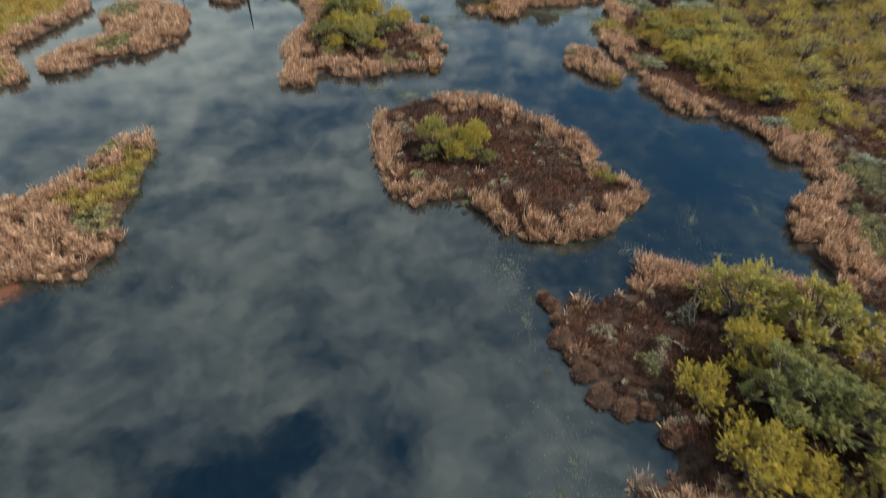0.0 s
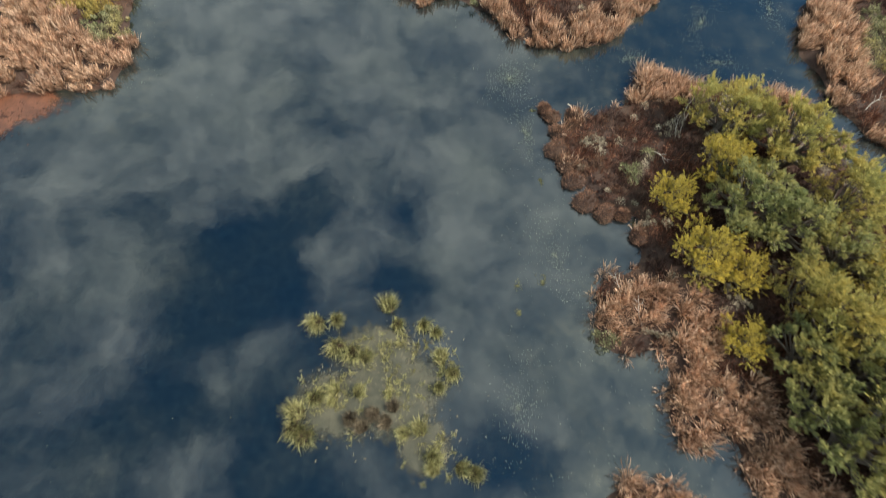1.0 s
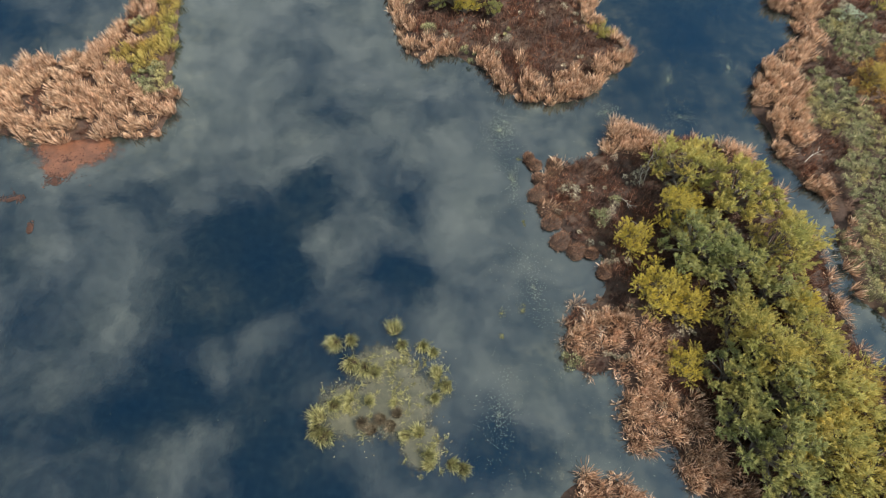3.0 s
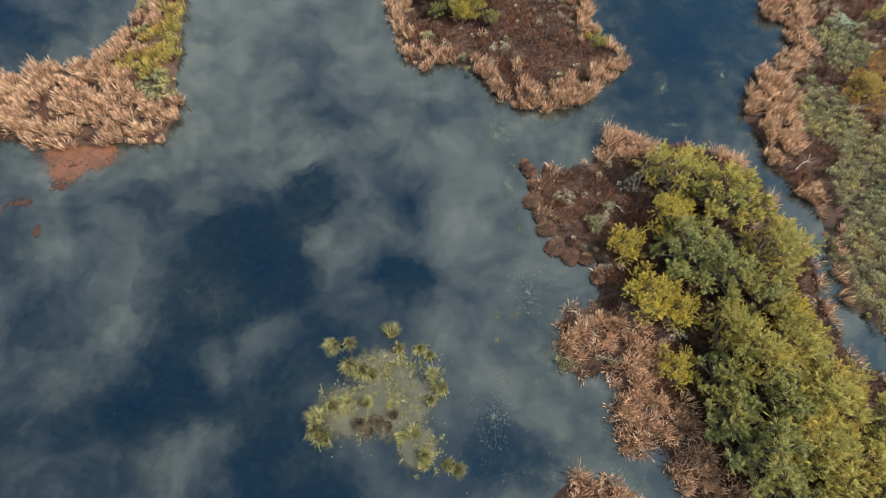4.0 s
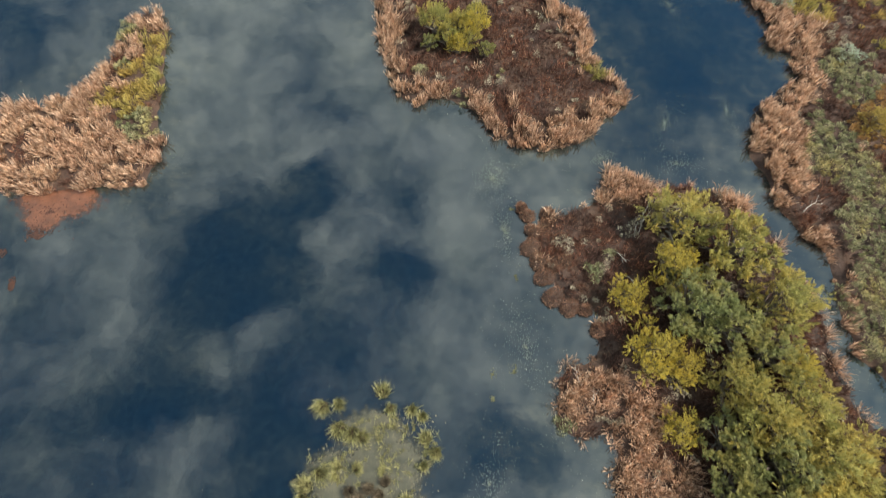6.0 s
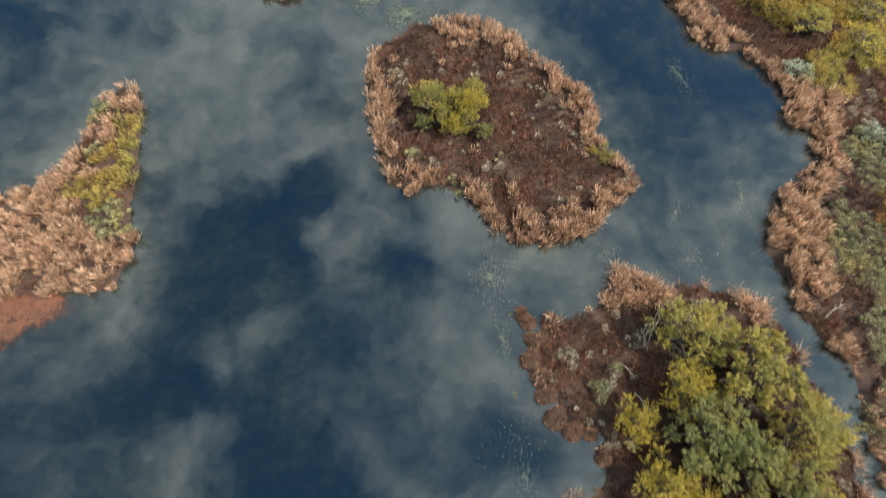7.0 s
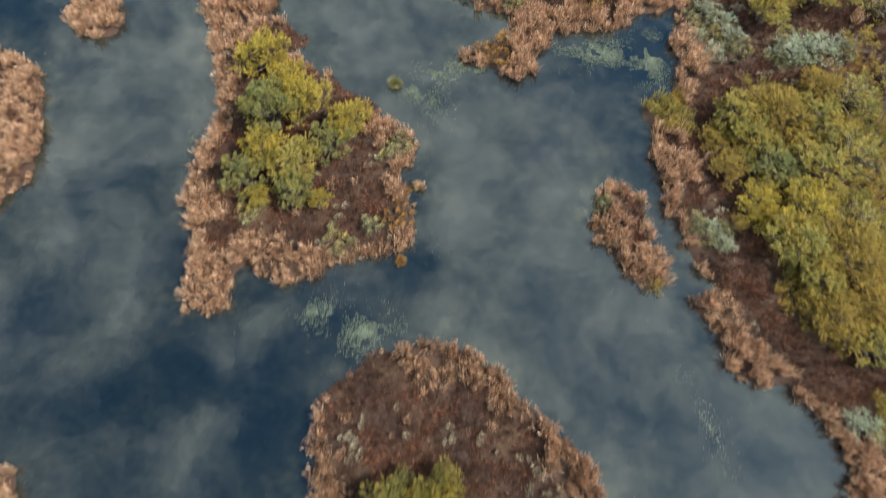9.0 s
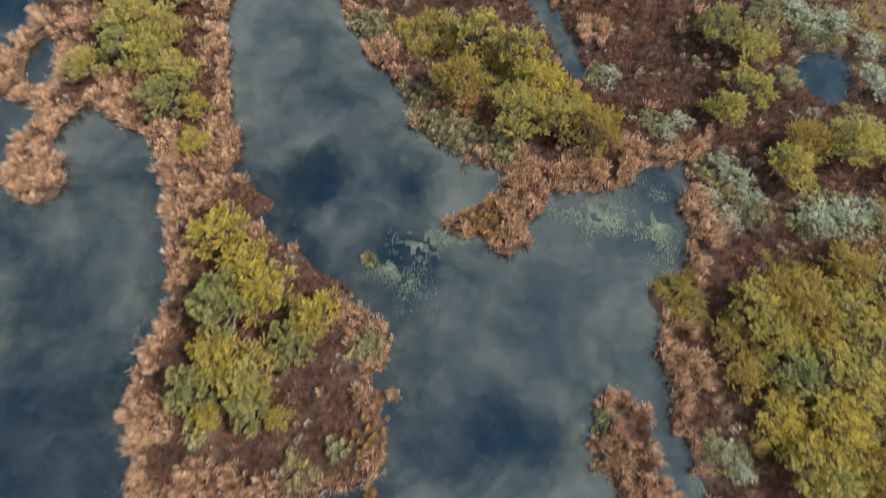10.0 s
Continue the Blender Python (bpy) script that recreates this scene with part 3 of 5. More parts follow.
# island: plant of the middle, width of the reed rim, patches (x, y, radius, plant)
COVER = {
    "west_island": (R, 0.0, [(-22.0, 32.2, 1.9, Y), (-21.6, 34.8, 1.5, Y), (-22.4, 29.4, 1.7, Y), (-21.2, 27.4, 1.4, G), (-24.4, 36.2, 0.9, G), (-23.6, 32.6, 0.8, G)]),
    "middle_island": (S, 1.15, [(2, 45.8, 1.8, R), (4.2, 45, 1.7, R), (6.8, 43.4, 1.3, R), (10.8, 39.4, 1.9, R), (12, 36.6, 1.2, R), (-3.7, 37, 1.2, R), (-4.1, 40, 1.0, R),
                               (10, 28.0, 1.5, R), (7, 27.8, 1.4, R), (12.8, 30.4, 1.3, R), (-1, 31.2, 1.5, R), (-2.2, 44.2, 2.2, S), (2.2, 30.6, 0.8, G), (5.2, 33.2, 0.45, G), (12.8, 34.2, 0.8, Y), (-1.2, 33.4, 0.5, G)]),
    "tree_island": (S, 0.0, [(13.2, 24, 1.8, R), (15.2, 23.6, 1.1, R), (21.6, 22.6, 1.3, R), (10.4, 9.6, 1.4, R), (9.4, 8.4, 1.2, R), (12.4, 6, 1.6, R), (12, 4, 1.4, R), (13.4, 7.8, 1.3, R),
                             (14.6, 4.2, 1.2, R), (15.6, 1.4, 1.7, R), (16.6, -0.8, 1.8, R), (13, 9.8, 1.1, R), (18, -2.4, 1.6, R), (8.3, 7.1, 0.9, G), (11, 17, 0.7, G), (12.2, 18.4, 0.6, G)]),
    "south_islet": (R, 0.0, []),
    "reed_islet": (R, 0.0, [(17.2, 51.2, 0.7, Y), (16.6, 56.6, 0.8, S), (13.9, 57.2, 0.6, G)]),
    "north_west_islet": (R, 0.0, [(-33, 56, 2.0, G), (-37, 66, 2.5, G)]),
    "far_west_marsh": (Y, 1.5, []),
    "willow_island": (S, 1.5, [(-10, 52, 2.4, R), (-13.6, 50, 2.2, R), (-14, 56, 1.7, R), (-7, 51.8, 1.8, R), (-15, 65, 1.5, R), (-16, 72.4, 3.0, R), (-13.6, 76.4, 2.2, R), (-27, 74, 3, R), (-29, 83, 2.8, R),
                               (-15.4, 86, 1.9, R), (-16, 92, 2, R), (-27, 89, 2, R), (-22, 80, 2.4, R), (-1.2, 61.4, 1.3, G), (-4.6, 53.4, 1.0, G), (-2.6, 55, 0.8, G), (-10.4, 71.6, 1.8, S), (-4.6, 65.6, 2.0, S), (-11, 55.4, 1.0, G), (-0.6, 55.6, 1.2, O)]),
    "mainland": (S, 1.6, [(29.6, 27, 3.4, G), (31, 21, 3.4, G), (30, 15.6, 2.9, G), (30, 12, 2.4, G), (33, 34, 2.6, G), (35, 24, 3.2, G), (35, 17, 4, G), (33.4, 29.6, 2.4, O), (36, 31, 3, O), (26.4, 28, 2.2, R), (26, 25, 1.8, R),
                          (26.6, 22, 1.8, S), (28.4, 23.4, 1.6, S), (30, 39.5, 2.2, R), (31.6, 42, 2.4, Y), (28.6, 44.4, 1.8, S), (22.6, 46.6, 1.7, R), (21.2, 48.4, 1.7, R), (24.6, 45.2, 0.9, R), (24.4, 52.3, 2.2, S), (23.4, 50.2, 1.3, S), (25.2, 48.6, 1.9, S), (27.0, 46.8, 2.0, S), (30.8, 46.6, 2.0, S), (21.4, 53.6, 0.9, S), (21.4, 55, 1.6, G), (20, 61, 1.8, R), (20, 65.4, 2, Y)]),
}
COVER["mainland"][2].extend([
    (28.4, 50, 4.2, Y), (29, 57, 5, Y), (28, 64, 4.4, Y), (35, 54, 5, Y), (36, 63, 5, Y), (36, 46, 4, Y), (34, 70, 3, O), (24.6, 75, 2.0, G), (25.6, 72.4, 1.8, G), (31.6, 72, 2.4, G), (19.6, 79.8, 1.2, G), (23.2, 71, 1.5, R),
    (34.6, 91, 3.2, G), (39.6, 86, 2.6, G), (31, 91, 2, G), (36, 80.6, 2, G), (31.6, 84.6, 1.2, G), (6.4, 71, 1.6, O), (9.2, 71.6, 1.9, R), (9.8, 74.6, 1.7, R), (14, 75.2, 1.7, R), (18, 77, 1.5, R), (3.0, 79, 1.9, G), (5, 77.8, 1.7, G), (7.8, 77.2, 1.6, G), (1, 81.6, 1.6, G), (-3.4, 88.4, 1.5, G), (1.6, 88, 2.6, Y),
    (-2, 86, 1.6, R), (4.4, 82, 2.4, O), (15.6, 89, 1.3, R), (14, 93, 1.4, R), (7, 84, 3, Y), (15, 84.4, 1.0, G), (48, 60, 10, Y), (56, 72, 11, Y), (46, 78, 6, Y), (46, 40, 8, Y), (60, 56, 9, G), (44, 92, 6, Y), (60, 90, 10, Y)])
REACH = {"mainland": (-9, 66, 9, 104), "far_west_marsh": (-60, -37, 44, 72)}


def scatter(name, spacing, low=0.08):
    if name in REACH:
        x0, x1, y0, y1 = REACH[name]
    else:
        (x0, y0), (x1, y1) = SHORES[name].min(0) - 0.5, SHORES[name].max(0) + 0.5
    X, Yv = np.meshgrid(np.arange(x0, x1, spacing), np.arange(y0, y1, spacing))
    X = X.ravel() + RNG.uniform(-0.5, 0.5, X.size) * spacing
    Yv = Yv.ravel() + RNG.uniform(-0.5, 0.5, Yv.size) * spacing
    d = shore_of(name, X, Yv)
    k = (d > low) & ((Yv > 0.9 * X - 20) | (X < 44))
    return X[k], Yv[k], d[k]


def plant_at(name, x, y, d):
    """Which plant grows at each place: the rim, the middle, or the patch that lies nearest."""
    middle, rim, patches = COVER[name]
    kinds = [R, S, G, Y, O, B]
    out = np.full(x.shape, kinds.index(middle))
    if name == "mainland":
        d = inland(x, y, SHORES[name])
    edge = rim * (0.85 + 0.75 * drift(x, y, 2.6, 6) + 0.45 * drift(x, y, 0.9, 7))
    out[d < edge] = 0
    odd = drift(x, y, 0.9, 21) + 0.5 * drift(x, y, 0.4, 22)
    if middle == S:
        out[(out == 1) & (odd > (0.55 if name == "tree_island" else 0.72))] = 5
        out[(out == 1) & (odd < (-9 if name == "tree_island" else -1.02))] = 0
    if middle == R:
        out[odd < -0.5] = 1
    best = np.full(x.shape, 1.0)
    for px, py, pr, kind in patches:
        q = np.hypot(x - px, y - py) / (pr * (1 + 0.35 * drift(x, y, 1.5, 8) + 0.2 * drift(x, y, 0.6, 9)))
        hit = q < best
        out[hit] = kinds.index(kind)
        best = np.where(hit, q, best)
    return out


def bunch(x, y, size, seed):
    """The way and distance, in bunch radii, from the middle of the bunch that each place belongs to."""
    best, ox, oy = np.full(x.shape, 1e9), np.zeros(x.shape), np.zeros(x.shape)
    ci, cj = np.floor(x / size).astype(int), np.floor(y / size).astype(int)
    for di in (-1, 0, 1):
        for dj in (-1, 0, 1):
            i, j = ci + di, cj + dj
            dx = x - (i + LATTICE[(i + seed) % 256, j % 256]) * size
            dy = y - (j + LATTICE[i % 256, (j + seed) % 256]) * size
            q = np.hypot(dx, dy)
            near = q < best
            best, ox, oy = np.where(near, q, best), np.where(near, dx, ox), np.where(near, dy, oy)
    return np.arctan2(oy, ox), best / (0.5 * size)


def tufts(kind, x, y, z, lodged=False):
    """Tufts of one kind, at the places given; they gather in domed bunches."""
    spacing, count, spread, (h0, h1), (w0, w1), (l0, l1) = KINDS[kind]
    n = len(x)
    way, off = bunch(x, y, 0.92 if kind == R else 1.0, 17)
    dome = np.clip(1.15 - (0.62 if kind == R else 0.3 if kind == S else 0.5) * off ** 2, 0.25, 1.2)
    vigour = np.clip((1 + 0.2 * drift(x, y, 1.8, 10) + RNG.normal(0, 0.1, n)) * dome, 0.35, 1.6)
    rep = np.repeat(np.arange(n), count)
    m = len(rep)
    az = RNG.uniform(0, 2 * math.pi, m)
    if kind in (G, O, B):
        rad = spread * RNG.uniform(0, 1, m) ** 0.5 * np.minimum(vigour[rep], 1.1)
        top = RNG.uniform(h0, h1, m) * vigour[rep] * np.sqrt(np.maximum(0.08, 1 - (rad / (spread * 1.15)) ** 2))
        base = np.stack([x[rep] + np.cos(az) * rad, y[rep] + np.sin(az) * rad, z[rep] + top * RNG.uniform(0.6, 1, m)], 1)
        return spikes(base, az, RNG.uniform(0.2, 0.98, m), RNG.uniform(l0, l1, m), RNG.uniform(w0, w1, m))
    rad = spread * np.sqrt(RNG.uniform(0, 1, m)) * vigour[rep]
    base = np.stack([x[rep] + np.cos(az) * rad, y[rep] + np.sin(az) * rad, z[rep] - 0.03], 1)
    lean = l0 + (l1 - l0) * RNG.uniform(0, 1, m)
    if lodged and kind == R:
        # broken down by wind: the stalks lie across one another
        lean, h1 = RNG.uniform(0.1, 0.85, m), 0.95 * h1
    pull = 0.42 * np.minimum(off, 1.3) if kind in (R, Y) else 0.0 * off
    pull = pull * (0.3 if lodged else 1.0)
    hx = np.cos(az) * lean + np.cos(way[rep]) * pull[rep]
    hy = np.sin(az) * lean + np.sin(way[rep]) * pull[rep]
    az, lean = np.arctan2(hy, hx), np.minimum(np.hypot(hx, hy), 0.93)
    h = RNG.uniform(h0, h1, m) * vigour[rep]
    wd = RNG.uniform(w0, w1, m)
    return plumes(base, az, lean, h, wd) if kind in (R, Y) else spikes(base, az, lean, h, wd)


for name in SHORES:
    for ki, kind in enumerate([R, S, G, Y, O, B]):
        x, y, d = scatter(name, KINDS[kind][0], -0.12 if kind == R else 0.08)
        k = plant_at(name, x, y, d) == ki
        thin = drift(x, y, 0.75, 11) + 0.35 * drift(x, y, 0.35, 13)
        if kind == R:
            k &= (thin > -0.75) & (bunch(x, y, 0.92, 17)[1] < RNG.uniform(0.75, 1.15, len(x)))
        elif kind in (G, Y, O, B):
            k &= (thin > -0.95) & ((x < 37) | (RNG.uniform(0, 1, len(x)) < 0.3))
        else:
            k &= (RNG.uniform(0, 1, len(x)) < 0.85) & ((x < 40) | (RNG.uniform(0, 1, len(x)) < 0.4))
        if k.sum() < 4:
            continue
        x, y, d = x[k], y[k], d[k]
        nm, mat, label, cat = NAMES[kind]
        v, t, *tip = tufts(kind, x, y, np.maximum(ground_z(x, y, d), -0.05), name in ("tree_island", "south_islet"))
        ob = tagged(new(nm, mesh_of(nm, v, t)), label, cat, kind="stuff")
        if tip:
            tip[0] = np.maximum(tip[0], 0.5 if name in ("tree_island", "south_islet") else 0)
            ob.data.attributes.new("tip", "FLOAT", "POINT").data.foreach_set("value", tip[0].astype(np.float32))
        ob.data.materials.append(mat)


# ---- trees and bushes ----
def part(name, me, mat, parent, label=""):
    ob = new(name, me)
    if mat is not None and not me.materials:
        me.materials.append(mat)
    ob.parent = parent
    return tagged(ob, label) if label else ob


def limb(path, r0, r1, sides=6):
    """A tapered, bent round limb along a path of points."""
    p = np.array(path, float)
    vs, ts = [], []
    for i, c in enumerate(p):
        f = i / (len(p) - 1)
        dirn = p[min(i + 1, len(p) - 1)] - p[max(i - 1, 0)]
        dirn /= np.linalg.norm(dirn) + 1e-9
        u = np.cross(dirn, (0.3, 0.9, 0.1))
        u /= np.linalg.norm(u) + 1e-9
        v = np.cross(dirn, u)
        r = r0 * (1 - f) + r1 * f
        for s in range(sides):
            q = 2 * math.pi * s / sides
            vs.append(c + r * (math.cos(q) * u + math.sin(q) * v))
    for i in range(len(p) - 1):
        for s in range(sides):
            a0, b0 = i * sides + s, i * sides + (s + 1) % sides
            ts += [(a0, b0, b0 + sides), (a0, b0 + sides, a0 + sides)]
    return np.array(vs), np.array(ts)


def willow_meshes(rng, rosettes=14, shoots=26, leaves=30, size=(0.24, 0.40)):
    """A many-stemmed bush of crown radius 1 and height about 1.6: stems, and a crown of feathery rosettes of shoots with gaps between them."""
    heads = [(0.0, 0.0, 1.12, size[1])]
    for i in range(1, rosettes):
        q, rr = 2.4 * i + rng.uniform(-0.35, 0.35), 0.86 * math.sqrt(i / rosettes) + rng.uniform(-0.05, 0.05)
        heads.append((rr * math.cos(q), rr * math.sin(q), 1.05 - 0.62 * rr ** 1.6 + rng.uniform(-0.2, 0.2), rng.uniform(*size)))
    stems = []
    for lx, ly, lz, lr in heads:
        bx, by = rng.uniform(-0.1, 0.1, 2)
        stems.append(limb([(bx, by, -0.1), (bx + lx * 0.25, by + ly * 0.25, lz * 0.35), (lx * 0.75, ly * 0.75, lz * 0.7), (lx, ly, lz)], 0.05, 0.012, 5))
        for _ in range(2):
            q = rng.uniform(0, 2 * math.pi)
            stems.append(limb([(lx * 0.6, ly * 0.6, lz * 0.6), (lx + 0.3 * lr * math.cos(q), ly + 0.3 * lr * math.sin(q), lz * 0.85), (lx + 0.7 * lr * math.cos(q), ly + 0.7 * lr * math.sin(q), lz)], 0.02, 0.006, 4))
    hs = np.array(heads)
    k = np.repeat(np.arange(len(hs)), shoots)
    m = len(k)
    up = 0.25 + 0.75 * rng.uniform(0, 1, m) ** 0.8
    az = rng.uniform(0, 2 * math.pi, m)
    flat = np.sqrt(1 - np.minimum(up ** 2, 1))
    dirs = np.stack([np.cos(az) * flat, np.sin(az) * flat, up], 1)
    reach = hs[k, 3] * rng.uniform(0.75, 1.2, m) * (0.95 + 0.55 * up)
    root = hs[k, :3] - np.stack([0 * up, 0 * up, 0.3 * hs[k, 3]], 1)
    j = np.repeat(np.arange(m), leaves)
    n = len(j)
    f = 0.30 + 0.70 * rng.uniform(0, 1, n) ** 0.75
    base = root[j] + dirs[j] * (reach[j] * f)[:, None] - np.stack([0 * f, 0 * f, 0.22 * reach[j] * f ** 2 * flat[j]], 1)
    base += rng.normal(0, 1, (n, 3)) * (0.008 + 0.035 * (1.1 - f))[:, None]
    way = dirs[j] * 0.9 + rng.normal(0, 0.24, (n, 3))
    way /= np.linalg.norm(way, axis=1)[:, None] + 1e-9
    side = np.cross(way, rng.normal(0, 1, (n, 3)))
    side /= np.linalg.norm(side, axis=1)[:, None] + 1e-9
    ln, wd = rng.uniform(0.045, 0.085, n)[:, None], rng.uniform(0.007, 0.013, n)[:, None]
    v = np.stack([base - side * wd, base + side * wd, base + way * ln], 1).reshape(-1, 3)
    # tip weight grows towards shoot ends, more on upright shoots, varying by rosette
    tip_mix = np.clip((f - 0.45) * 1.5 * (0.55 + 0.6 * np.maximum(up[j], 0)) * rng.uniform(0.55, 1.35, len(hs))[k[j]] + rng.normal(0, 0.06, n), 0, 1)
    return joined(stems), (v, np.arange(n * 3).reshape(-1, 3), np.repeat(tip_mix, 3))


def crown_mesh(v, t, tip_mix):
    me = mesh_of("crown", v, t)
    me.attributes.new("tip", "FLOAT", "POINT").data.foreach_set("value", tip_mix.astype(np.float32))
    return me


TREE_WORDS = {
    "Y": "bushy willow with bright yellow autumn leaves", "y": "bushy willow with olive-yellow autumn leaves",
    "g": "bushy willow with dull grey-green leaves", "S": "low rounded bush with pale sage-green leaves", "O": "low bush with orange-yellow autumn leaves",
}
SHAPES = []
for i in range(6):
    st, cr = willow_meshes(np.random.RandomState(40 + i)) if i < 3 else willow_meshes(np.random.RandomState(40 + i), 26, 15, 28, (0.12, 0.20))
    SHAPES.append((st, cr))
STEM_ME = [mesh_of("trunk", *s) for s, c in SHAPES]
THIN_ME = {}
for i in range(3):
    thin = willow_meshes(np.random.RandomState(60 + i), 9, 22, 17)[1]
    for h in M_LEAF:
        THIN_ME[h, i] = crown_mesh(*thin)
        THIN_ME[h, i].materials.append(M_LEAF[h])
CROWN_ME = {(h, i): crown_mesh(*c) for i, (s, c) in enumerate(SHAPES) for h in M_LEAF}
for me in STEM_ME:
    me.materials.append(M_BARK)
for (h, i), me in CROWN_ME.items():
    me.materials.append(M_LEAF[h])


def willow(x, y, r, hue, group):
    i = RNG.randint(3) + (3 if hue == "g" or (hue == "y" and RNG.uniform() < 0.4) else 0)
    d = land(np.array([x]), np.array([y]))
    z = float(ground_z(np.array([x]), np.array([y]), d)[0])
    ob = new("willow_bush")
    r *= 1.3 if "long island" in group or "middle" in group else 1.3 if "sage" in group else 1.0 if (x > 20.5 and y < 20) else 1.1
    ob.matrix_basis = Matrix.Translation((x, y, max(z, 0.0))) @ Matrix.Rotation(RNG.uniform(0, 6.28), 4, "Z") @ Matrix.Diagonal((r, r, r * (0.6 if hue == "S" else RNG.uniform(0.95, 1.15) * (1.3 if "middle" in group else 0.68 if "east bank" in group or "far side" in group else 1.0)), 1))
    tagged(ob, TREE_WORDS[hue] , "bush", group)
    part("trunk", STEM_ME[i], None, ob)
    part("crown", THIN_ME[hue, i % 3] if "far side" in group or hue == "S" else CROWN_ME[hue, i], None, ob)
    return ob


